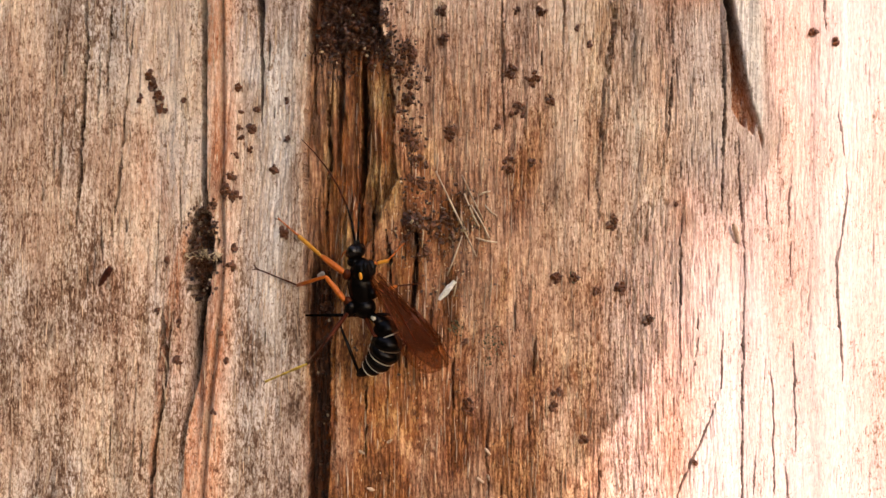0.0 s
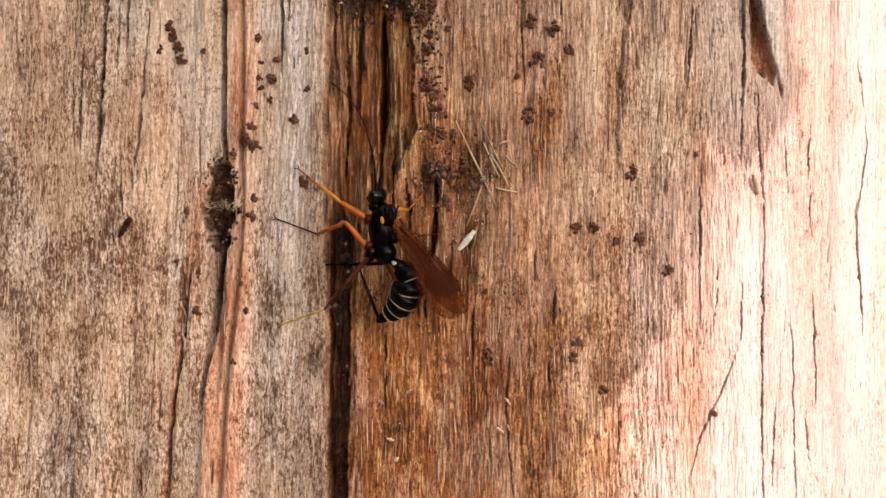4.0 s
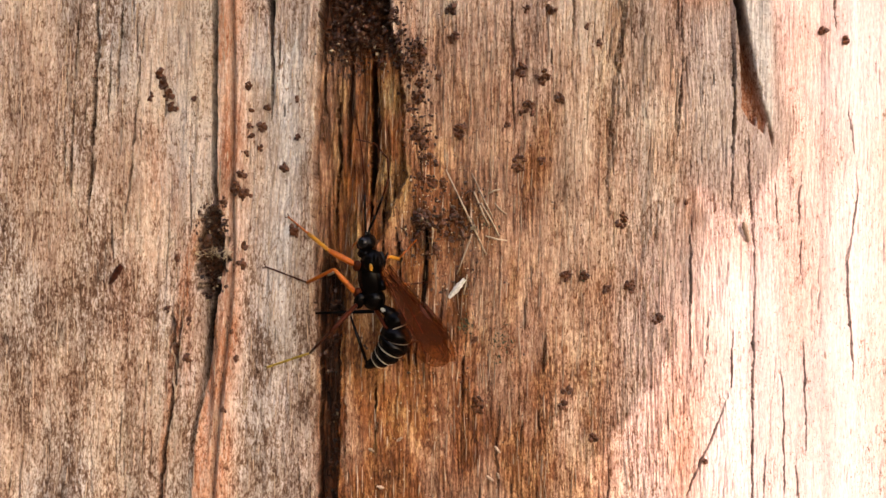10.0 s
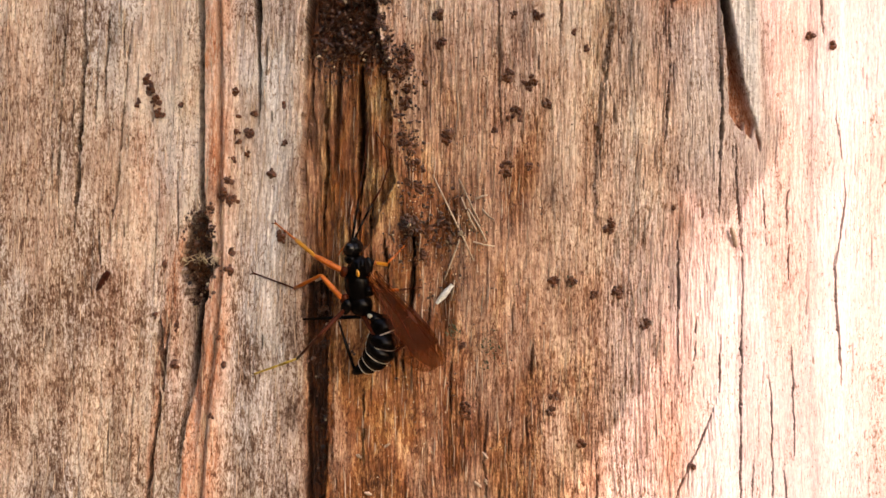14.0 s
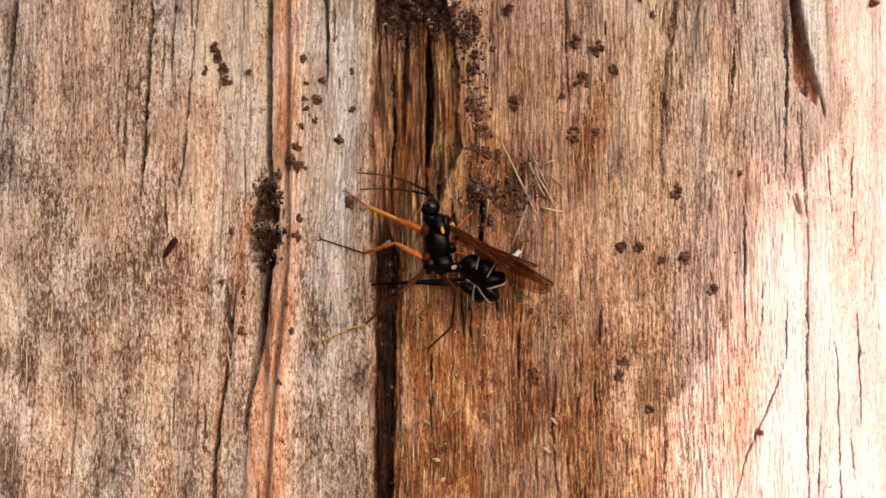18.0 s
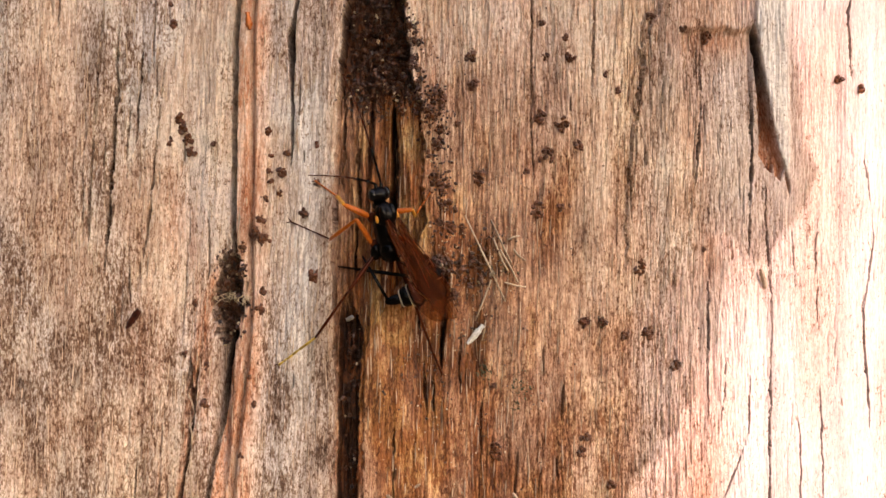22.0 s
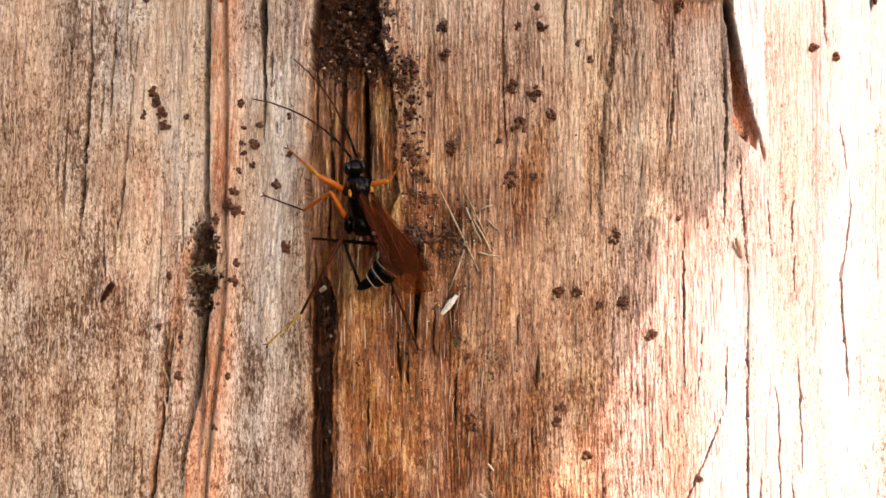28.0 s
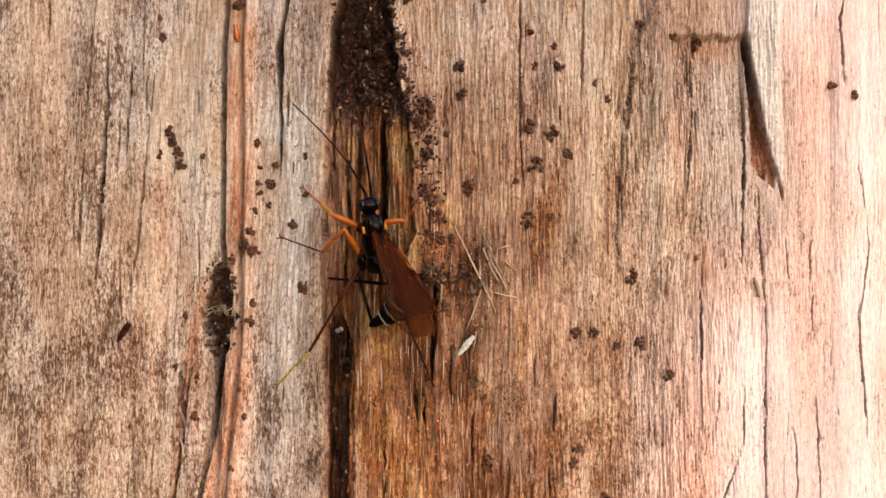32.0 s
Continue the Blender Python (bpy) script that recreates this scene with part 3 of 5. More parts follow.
def wood_material():
    m, n, l, b = material("weathered_wood", 0.62, 0.0, 0.18)
    za, wa = n.new("ShaderNodeAttribute"), n.new("ShaderNodeAttribute")
    za.attribute_name, wa.attribute_name = "zones", "tones"
    zs, ws = n.new("ShaderNodeSeparateColor"), n.new("ShaderNodeSeparateColor")
    l.new(za.outputs["Color"], zs.inputs[0])
    l.new(wa.outputs["Color"], ws.inputs[0])
    fibre = noise_at(n, l, (4200, 4200, 1050), 5.0, 0.66)
    hair = noise_at(n, l, (11000, 11000, 1500), 3.0, 0.7)
    t = math_node(n, l, "ADD", math_node(n, l, "MULTIPLY", fibre, 0.50), math_node(n, l, "MULTIPLY", ws.outputs[1], 0.26))
    t = math_node(n, l, "ADD", t, math_node(n, l, "MULTIPLY", hair, 0.34))
    plain = ramp(n, l, t, [(0.32, (0.18, 0.09, 0.055)), (0.41, (0.44, 0.275, 0.185)), (0.53, (0.59, 0.40, 0.28)), (0.65, (0.76, 0.61, 0.46))])
    red = ramp(n, l, t, [(0.34, (0.032, 0.005, 0.0010)), (0.43, (0.135, 0.031, 0.005)), (0.53, (0.26, 0.071, 0.012)), (0.61, (0.41, 0.142, 0.033)), (0.68, (0.67, 0.36, 0.14))])
    rust = ramp(n, l, t, [(0.36, (0.14, 0.035, 0.013)), (0.45, (0.40, 0.14, 0.062)), (0.55, (0.56, 0.255, 0.14)), (0.68, (0.70, 0.44, 0.30))])
    silver = ramp(n, l, t, [(0.32, (0.16, 0.11, 0.08)), (0.41, (0.40, 0.32, 0.255)), (0.53, (0.57, 0.50, 0.43)), (0.65, (0.77, 0.72, 0.66))])
    fresh = ramp(n, l, t, [(0.37, (0.14, 0.055, 0.016)), (0.46, (0.40, 0.215, 0.075)), (0.55, (0.60, 0.39, 0.165)), (0.68, (0.74, 0.56, 0.30))])
    col = mix(n, l, zs.outputs[0], plain, red)
    col = mix(n, l, zs.outputs[2], col, silver)
    # paler, pinker copy of the wood colour for the sunlit side
    sunlit_wood = ramp(n, l, t, [(0.35, (0.24, 0.14, 0.11)), (0.42, (0.46, 0.325, 0.285)), (0.52, (0.585, 0.46, 0.425)), (0.65, (0.72, 0.61, 0.57))])
    col = mix(n, l, math_node(n, l, "MULTIPLY", wa.outputs["Alpha"], 0.85), col, sunlit_wood)
    col = mix(n, l, zs.outputs[1], col, rust)
    col = mix(n, l, za.outputs["Alpha"], col, fresh)
    # pale loose strands, golden where the wood is stained
    strands = ramp(n, l, noise_at(n, l, (4300, 4300, 520), 4.0, 0.66), [(0.55, (0, 0, 0)), (0.60, (1, 1, 1))])
    glow = mix(n, l, zs.outputs[0], (0.80, 0.69, 0.57), (0.62, 0.33, 0.12))
    col = mix(n, l, math_node(n, l, "MULTIPLY", strands, 0.42), col, glow)
    # near-black for soaked patches and for the shade painted into cracks
    soak_shade = ramp(n, l, t, [(0.3, (0.007, 0.0035, 0.0025)), (0.7, (0.075, 0.032, 0.017))])
    col = mix(n, l, ws.outputs[0], col, soak_shade)
    # brown flecks along the grain, in thick and thin patches
    density = ws.outputs[2]
    patches = math_node(n, l, "ADD", density, math_node(n, l, "MULTIPLY", math_node(n, l, "SUBTRACT", noise_at(n, l, (520, 520, 260), 4.0, 0.6), 0.5), 0.7))
    lift = math_node(n, l, "MULTIPLY", patches, 0.22)
    for size, near, far, shade in (((3000, 3000, 1250), 0.63, 0.65, (0.42, 0.31, 0.24)), ((1600, 1600, 700), 0.655, 0.675, (0.50, 0.39, 0.31)), ((6500, 6500, 2300), 0.62, 0.65, (0.48, 0.38, 0.31))):
        brown = math_node(n, l, "SUBTRACT", math_node(n, l, "ADD", noise_at(n, l, size, 4.0, 0.66), lift), math_node(n, l, "MULTIPLY", wa.outputs["Alpha"], 0.05))
        col = mix(n, l, ramp(n, l, brown, [(near, (0, 0, 0)), (far, (0.9, 0.9, 0.9))]), col, shade, "MULTIPLY")
    patchy = ramp(n, l, noise_at(n, l, (620, 620, 360), 5.0, 0.66), [(0.49, (0, 0, 0)), (0.56, (1, 1, 1))])
    damp = math_node(n, l, "MULTIPLY", math_node(n, l, "MULTIPLY", patchy, zs.outputs[0]), 0.7)
    col = mix(n, l, damp, col, ramp(n, l, t, [(0.38, (0.035, 0.008, 0.0025)), (0.64, (0.27, 0.085, 0.026))]))
    mottle = ramp(n, l, noise_at(n, l, (2000, 2000, 1500), 4.0, 0.7), [(0.40, (0.66, 0.60, 0.55)), (0.52, (1, 1, 1)), (0.62, (1.12, 1.10, 1.06))])
    col = mix(n, l, math_node(n, l, "SUBTRACT", 0.6, math_node(n, l, "MULTIPLY", wa.outputs["Alpha"], 0.4)), col, mottle, "MULTIPLY")
    l.new(col, b.inputs["Base Color"])
    gloss = math_node(n, l, "SUBTRACT", 0.72, math_node(n, l, "MULTIPLY", zs.outputs[0], 0.22))
    l.new(gloss, b.inputs["Roughness"])
    bump(n, l, b, math_node(n, l, "ADD", fibre, hair), 0.6, 0.00009)
    return m


WOOD = wood_material()


def broken_top():
    """The trunk's rough upper end: a jagged, slightly domed disc."""
    bm = bmesh.new()
    last = None
    for k in range(1, 9):
        r = (RAD + 0.002) * k / 8
        ring = []
        for a in range(72):
            x, y = r * math.cos(a * math.tau / 72), r * math.sin(a * math.tau / 72)
            rise = 0.03 * noise.noise((x * 14, y * 14, 2.0)) + 0.015 * noise.noise((x * 60, y * 60, 5.0))
            ring.append(bm.verts.new((x, RAD + y, 2.495 + (rise if k < 8 else -0.02))))
        if last is None:
            bm.faces.new(ring)
        else:
            for a in range(72):
                bm.faces.new((last[a], ring[a], ring[(a + 1) % 72], last[(a + 1) % 72]))
        last = ring
    return bm


tree_trunk = tagged(new("tree_trunk"), "weathered barkless tree trunk with long drying cracks and reddish stains", "tree trunk")
for name, label, me in zip(
        ("outer_wood", "red_ridge", "crack_bed", "stained_wood", "grey_strip", "trunk_column"),
        ("pale weathered wood with fine drying cracks", "raised orange-red strand of wood", "deep brown crack, stained wood with its shade painted dark", "reddish-brown stained wood with fine grain", "silver-grey lifted strip of wood", ""),
        trunk_mesh()):
    me.materials.append(WOOD)
    piece_of_trunk = new(name, me)
    piece_of_trunk.parent = tree_trunk
    if label:
        tagged(piece_of_trunk, label)

part("broken_top", broken_top(), WOOD, tree_trunk, "rough broken end of the trunk")


def height(u, v):
    """The wood's relief at plan (u, v), in steps."""
    i = int(np.clip(round((v - V0) / DV), 0, len(vs) - 1))
    j = int(np.clip(round((u - U0) / DU), 0, len(us) - 1))
    return float(H[i, j])


def on_wood(u, v, lift=0.0, reach=0):
    """The place on the wood at plan (u, v); with reach, on the highest wood within that many steps."""
    h = height(u, v)
    for k in range(8 if reach else 0):
        h = max(h, height(u + reach * math.cos(k * 0.785), v + reach * math.sin(k * 0.785)))
    return surf(u, v, h + lift)


def ground_sheet():
    m, n, l, b = material("forest_floor", 0.95, 0.0, 0.1)
    l.new(ramp(n, l, noise_at(n, l, (6, 6, 6), 8.0), [(0.35, (0.03, 0.022, 0.014)), (0.55, (0.08, 0.06, 0.03)), (0.7, (0.05, 0.07, 0.025))]), b.inputs["Base Color"])
    bump(n, l, b, noise_at(n, l, (30, 30, 30), 6.0), 1.0, 0.03)
    bm = bmesh.new()
    rings = [0.2, 0.5, 1, 2, 4, 8, 16, 40, 120, 400, 1500]
    last = None
    for r in rings:
        ring = [bm.verts.new((r * math.cos(a * math.pi / 24), RAD + r * math.sin(a * math.pi / 24), 0.03 * math.sin(r * 1.7 + a) * min(1, max(0, r - 0.5)))) for a in range(48)]
        if last:
            for a in range(48):
                bm.faces.new((last[a], ring[a], ring[(a + 1) % 48], last[(a + 1) % 48]))
        last = ring
    g = part("ground", bm, m)
    return tagged(g, "brown leaf-strewn forest floor round the trunk", "ground", kind="structure")


ground_sheet()


def sky_blocker():
    """Unseen dense dark woods, added all round to hold back the sky's light; the side towards the sun is open."""
    m, n, l, b = material("far_foliage", 0.9, 0.0, 0.1)
    l.new(ramp(n, l, noise_at(n, l, (1.5, 1.5, 1.5), 6.0), [(0.35, (0.012, 0.02, 0.006)), (0.65, (0.05, 0.07, 0.02))]), b.inputs["Base Color"])
    bm = bmesh.new()
    cols = []
    lo, hi = math.atan2(SUN.y, SUN.x) + 0.75, math.atan2(SUN.y, SUN.x) + math.tau - 0.75
    for k in range(121):
        a = lo + (hi - lo) * k / 120
        top = 8.0 + 1.6 * noise.noise((k * 0.31, 0, 0)) + 0.9 * noise.noise((k * 0.9, 4, 0))
        col = []
        for q in range(14):
            h = top * q / 13
            r = 7.0 + 0.9 * noise.noise((k * 0.6, q * 0.9, 7)) + 0.5 * noise.noise((k * 1.7, q * 2.0, 3)) + 1.6 * (q / 13) ** 3
            col.append(bm.verts.new((r * math.cos(a), RAD + r * math.sin(a), h - 0.1)))
        if cols:
            for q in range(13):
                bm.faces.new((cols[-1][q], col[q], col[q + 1], cols[-1][q + 1]))
        cols.append(col)
    return tagged(part("backdrop", bm, m), "unseen dark woodland added to hold back the sky's light", "woodland", kind="structure")


sky_blocker()
# ---- an unseen leafy branch, added to shade the trunk from the sun ----
LEAF = speckled("green_leaf", (0.03, 0.07, 0.015), (0.07, 0.13, 0.03), 300, 0.5, 0.4, 0.0001)
TWIG = speckled("twig_bark", (0.06, 0.04, 0.025), (0.14, 0.10, 0.07), 900, 0.9)
REACH = 0.30      # the leaves whose edges show hang nearer


def tube(bm, points, radii, sides=8):
    """A round rod along points, closed at both ends."""
    pts = [Vector(p) for p in points]
    last = None
    for k, p in enumerate(pts):
        d = (pts[min(k + 1, len(pts) - 1)] - pts[max(k - 1, 0)]).normalized()
        a = d.orthogonal().normalized() if last is None else (a - d * a.dot(d)).normalized()
        b = d.cross(a)
        r = radii[k] if isinstance(radii, (list, tuple)) else radii
        ring = [bm.verts.new(p + r * (math.cos(s * math.tau / sides) * a + math.sin(s * math.tau / sides) * b)) for s in range(sides)]
        if last is None:
            bm.faces.new(ring[::-1])
        else:
            for s in range(sides):
                bm.faces.new((last[s], last[(s + 1) % sides], ring[(s + 1) % sides], ring[s]))
        last = ring
    bm.faces.new(last)
    return bm


def leaf_blade(long, wide):
    """A toothed, cambered leaf from its stalk's end (origin) along +z, in the xz plane, with some thickness."""
    bm = bmesh.new()
    rows, n = [], 26
    for k in range(n + 1):
        t = k / n
        w = wide * math.sin(math.pi * min(1, t ** 0.82)) ** 0.75 * (1 + 0.035 * math.sin(k * 2.6)) + 0.0004
        row = [bm.verts.new((s * w, 0.10 * abs(s) * w - 0.06 * long * math.sin(3.1 * t), t * long)) for s in (-1, -0.66, -0.33, 0, 0.33, 0.66, 1)]
        if rows:
            for i in range(6):
                bm.faces.new((rows[-1][i], rows[-1][i + 1], row[i + 1], row[i]))
        rows.append(row)
    bmesh.ops.solidify(bm, geom=bm.faces[:], thickness=0.0004)
    return bm


def shade_caster_branch():
    root = surf(1900, -9000) + Vector((0, 0.002, 0))
    top = tagged(new("shade_caster_branch"), "unseen leafy twig added to cast the shade on the trunk", "branch")
    top.matrix_world = Matrix.Translation(root)
    knots = [Vector((0, 0.03, 0)), Vector((0.08, -0.16, 0.03)), Vector((0.12, -0.34, -0.05)), Vector((0.12, -0.5, -0.2)), Vector((0.10, -0.52, -0.36))]
    part("stem", tube(bmesh.new(), knots, [0.009, 0.007, 0.005, 0.004, 0.002]), TWIG, top)
    hub = root + knots[3]
    # leaves by the middle of the shade that each casts: u, v, half width, half length, lean
    for u, v, wide, long, lean in ((792, 470, 450, 560, 4), (860, -90, 500, 420, 12), (1262, 110, 135, 290, -8), (1285, 232, 108, 130, 84), (180, 250, 620, 800, 8),
                                   (330, 950, 560, 420, -10), (-250, 600, 500, 700, 14), (300, -420, 700, 420, -6), (1150, -330, 330, 330, 20), (-500, -200, 420, 600, 0), (620, 960, 380, 330, 6)):
        mid = surf(u, v) + SUN * ((0.13 if u in (792, 1262, 1285) else REACH) + random.uniform(-0.012, 0.012))
        turn = pose(0, 0, 0, random.uniform(-6, 6), 180 + lean, 0)
        base = mid - turn.to_3x3() @ Vector((0, 0, long * U))
        ob = part("leaf", leaf_blade(2 * long * U, wide * U * 1.02), LEAF, top)
        ob.matrix_local = Matrix.Translation(base - root) @ turn
        stalk = part("leaf_stalk", tube(bmesh.new(), [hub - root, (hub - root) * 0.4 + (base - root) * 0.6 + Vector((0, -0.01, 0.02)), base - root], [0.0016, 0.0012, 0.0010], 6), TWIG, top)
    return top


branch = shade_caster_branch()


def high_branch():
    """An unseen thin branch from the trunk's top, added to dim the sun: its sparse leaves, some way up towards the sun,
    break its light as the branch swings.
    """
    root = Vector((0.12, 0.03, 2.36))
    top = tagged(new("sun_dimmer_branch"), "unseen thin branch added so its small leaves dim the sun", "branch")
    top.matrix_world = Matrix.Translation(root)
    mid = surf(1390, 420) + SUN * 2.4 - root
    out = Vector((mid.x, mid.y, 0)).normalized()
    side = Vector((-out.y, out.x, 0))
    part("stem", tube(bmesh.new(), [Vector((0, 0.06, 0)), mid * 0.5 + Vector((0, 0, 0.05)), mid + Vector((0, 0, 0.14)), mid + out * 0.3 + Vector((0, 0, 0.1))], [0.016, 0.011, 0.006, 0.002]), TWIG, top)
    rnd2 = random.Random(5)
    blade = None
    across = SUN.cross(side).normalized()
    for i in range(4, 37):
        cover = max(0.0, min(0.7, 1.7 * (i * 0.014 - 0.03)))
        for j in range(-4, 5):
            at = mid + side * (i * 0.014 + rnd2.uniform(-0.003, 0.003)) + across * ((j + 0.5 * (i % 2)) * 0.014 + rnd2.uniform(-0.003, 0.003))
            size = 0.467 * math.sqrt(cover / 0.85) * rnd2.uniform(0.9, 1.1)
            if blade is None:
                ob = part("leaf", leaf_blade(0.042, 0.0135), LEAF, top)
                blade = ob.data
            else:
                ob = new("leaf", blade)
                ob.parent = top
            face = SUN.to_track_quat("-Y", "Z").to_matrix().to_4x4()
            turn = face @ pose(0, 0, 0, rnd2.uniform(-25, 25), rnd2.uniform(0, 360), rnd2.uniform(-25, 25))
            ob.matrix_local = Matrix.Translation(at) @ turn @ Matrix.Diagonal((size, size, size, 1)) @ Matrix.Translation((0, 0, -0.021))
    for j in (-4, 0, 4):
        part("twig", tube(bmesh.new(), [mid + Vector((0, 0, 0.14)), mid + side * 0.3 + across * (j * 0.03), mid + side * 0.7 + across * (j * 0.033)], [0.003, 0.002, 0.001], 5), TWIG, top)
    return top, math.hypot(mid.x, mid.y)


swaying, swing_arm = high_branch()

# ---- what lies and sticks on the wood ----
FRASS = speckled("brown_frass", (0.012, 0.0035, 0.0012), (0.14, 0.043, 0.012), 6000, 0.36, 0.5, 0.00006, 0.75)
PALE = speckled("pale_grain", (0.42, 0.30, 0.17), (0.72, 0.60, 0.42), 6000, 0.6, 0.3, 0.00003, 0.3)
CLUMP = speckled("reddish_frass", (0.022, 0.006, 0.002), (0.19, 0.058, 0.017), 6000, 0.45, 0.4, 0.00006, 0.5)
STRAW = speckled("dry_straw", (0.30, 0.21, 0.13), (0.66, 0.53, 0.37), 4000, 0.6, 0.3, 0.00002, 0.3)
CHIPRED = speckled("red_bark_chip", (0.025, 0.005, 0.002), (0.095, 0.019, 0.007), 2600, 0.7, 0.3, 0.00006)
WHITE = speckled("whitish_chip", (0.42, 0.39, 0.31), (0.85, 0.82, 0.74), 5000, 0.6, 0.3, 0.00004)
RESIN = speckled("orange_resin", (0.40, 0.08, 0.012), (0.62, 0.17, 0.03), 2500, 0.25, 0.5, 0.00002)
MOSS = speckled("grey_green_lichen", (0.025, 0.03, 0.015), (0.13, 0.13, 0.075), 6000, 0.9, 0.1, 0.00005, 0.4)
SLIVER = speckled("wood_sliver", (0.30, 0.18, 0.10), (0.66, 0.50, 0.36), 5000, 0.65, 0.3, 0.00002, 0.5)
rnd = random.Random(11)
ICO = None


def crumb(verts, faces, at, size):
    """One rough grain (20 faces) appended to the lists; at in metres, size in steps."""
    global ICO
    if ICO is None:
        bm = bmesh.new()
        bmesh.ops.create_icosphere(bm, subdivisions=1, radius=1.0)
        bm.verts.index_update()
        ICO = [v.co.copy() for v in bm.verts], [[v.index for v in f.verts] for f in bm.faces]
        bm.free()
    n = len(verts)
    turn = Euler((rnd.random() * 6, rnd.random() * 6, rnd.random() * 6)).to_matrix()
    sx, sy, sz = (size * rnd.uniform(0.5, 1.35) for _ in range(3))
    for co in ICO[0]:
        k = rnd.uniform(0.6, 1.25)
        verts.append(at + turn @ Vector((co.x * sx * k, co.y * sy * k, co.z * sz * k)) * U)
    faces.extend([i + n for i in f] for f in ICO[1])


def lump_mesh(name, verts, faces, mat):
    me = bpy.data.meshes.new(name)
    me.from_pydata([tuple(v) for v in verts], [], faces)
    me.materials.append(mat)
    return me


def lump(name, verts, faces, mat, parent=None):
    ob = new(name, lump_mesh(name, verts, faces, mat))
    ob.parent = parent
    return ob


def frass_pile():
    """Loose grains that fill the crack and trail down beside it: middle u, v, half width, half height, how many, how deep."""
    dark_v, dark_f, pale_v, pale_f = [], [], [], []
    top = tagged(new("frass_pile"), "loose dark brown frass grains filling the crack", "frass", kind="stuff")
    kinds = []
    for mat in (FRASS,) * 6 + (PALE,) * 2:
        vv, ff = [], []
        crumb(vv, ff, Vector((0, 0, 0)), 4.8)
        kinds.append(lump_mesh("grain", vv, ff, mat))
    single = 0
    for u, v, ru, rv, many, deep in ((640, -300, 26, 30, 160, 20), (632, -200, 26, 22, 220, 40), (600, -170, 10, 60, 60, 14), (574, -40, 12, 90, 110, 10), (652, -170, 8, 60, 60, 10), (632, -85, 38, 40, 520, 44), (634, 5, 58, 62, 950, 46), (632, 62, 64, 46, 850, 40), (650, 100, 84, 30, 460, 22),
                                     (606, 120, 34, 40, 60, 10), (715, 122, 42, 26, 70, 8), (722, 165, 26, 34, 22, 6), (731, 232, 22, 32, 26, 5), (738, 268, 20, 26, 26, 5), (746, 296, 14, 12, 22, 8),
                                     (735, 402, 18, 13, 170, 26), (772, 418, 46, 34, 110, 6), (800, 385, 50, 50, 60, 3), (735, 210, 18, 60, 60, 6), (745, 345, 30, 26, 50, 5), (718, 440, 30, 34, 50, 6), (362, 410, 20, 34, 220, 14), (358, 460, 24, 42, 380, 16),
                                     (359, 505, 17, 36, 160, 12), (364, 445, 34, 80, 90, 5), (575, 640, 14, 160, 150, 6), (572, 880, 12, 120, 90, 6), (790, 470, 50, 60, 60, 5), (690, 610, 60, 60, 40, 4)):
        heaps = [(rnd.random() * math.tau, math.sqrt(rnd.random()) * 1.1, rnd.uniform(0.5, 1.3)) for _ in range(2 + many // 22)]
        for _ in range(int(many * 0.85)):
            a, r = rnd.random() * math.tau, math.sqrt(rnd.random()) * (1 + 0.25 * rnd.random())
            x, y = u + ru * r * math.cos(a), v + rv * r * math.sin(a)
            size, more = rnd.uniform(1.9, 4.4), 0.0
            if many > 100 and rnd.random() < 0.55:
                a, r, k = rnd.choice(heaps)
                q, w = rnd.random() * math.tau, math.sqrt(rnd.random()) * 9 * k
                x, y = u + ru * r * math.cos(a) + w * math.cos(q), v + rv * r * math.sin(a) + w * math.sin(q)
                size, more = rnd.uniform(2.4, 5.6), 7 * k * (1 - w / (9 * k))
            at = on_wood(x, y, size * 0.4 + more + rnd.random() * deep * max(0.0, 1 - r * r))
            if single < 300 and (380 < v < 480 or 210 < v < 310) and 700 < u < 800:
                single += 1
                ob = new("grain", kinds[rnd.randrange(6) if rnd.random() > 0.05 else 6 + rnd.randrange(2)])
                ob.parent = top
                ob.matrix_local = Matrix.LocRotScale(at, Euler((rnd.random() * 6, rnd.random() * 6, rnd.random() * 6)), (size / 4.8,) * 3)
                continue
            # the few pale grains stand in for glints on the dark frass
            crumb(*((pale_v, pale_f) if rnd.random() < 0.035 else (dark_v, dark_f)), at, size * (0.8 if rnd.random() < 0.5 else 1))
    # fine dust of frass, thickest under the pile
    for _ in range(1700):
        x, y = (rnd.gauss(800, 85), rnd.gauss(360, 190)) if rnd.random() < 0.6 else (rnd.uniform(-250, 1250), rnd.uniform(-350, 1100))
        crumb(dark_v, dark_f, on_wood(x, y, 0.3), rnd.uniform(0.7, 1.4) if rnd.random() < 0.85 else rnd.uniform(1.4, 2.4))
    for _ in range(230):
        x, y = (rnd.gauss(790, 45), rnd.gauss(410, 70)) if rnd.random() < 0.55 else (rnd.gauss(730, 60), rnd.gauss(640, 130))
        crumb(pale_v, pale_f, on_wood(x, y, 0.8), rnd.uniform(0.8, 1.9))
    tagged(lump("dark_grains", dark_v, dark_f, FRASS, top), kind="stuff")
    tagged(lump("pale_grains", pale_v, pale_f, PALE, top), kind="stuff")


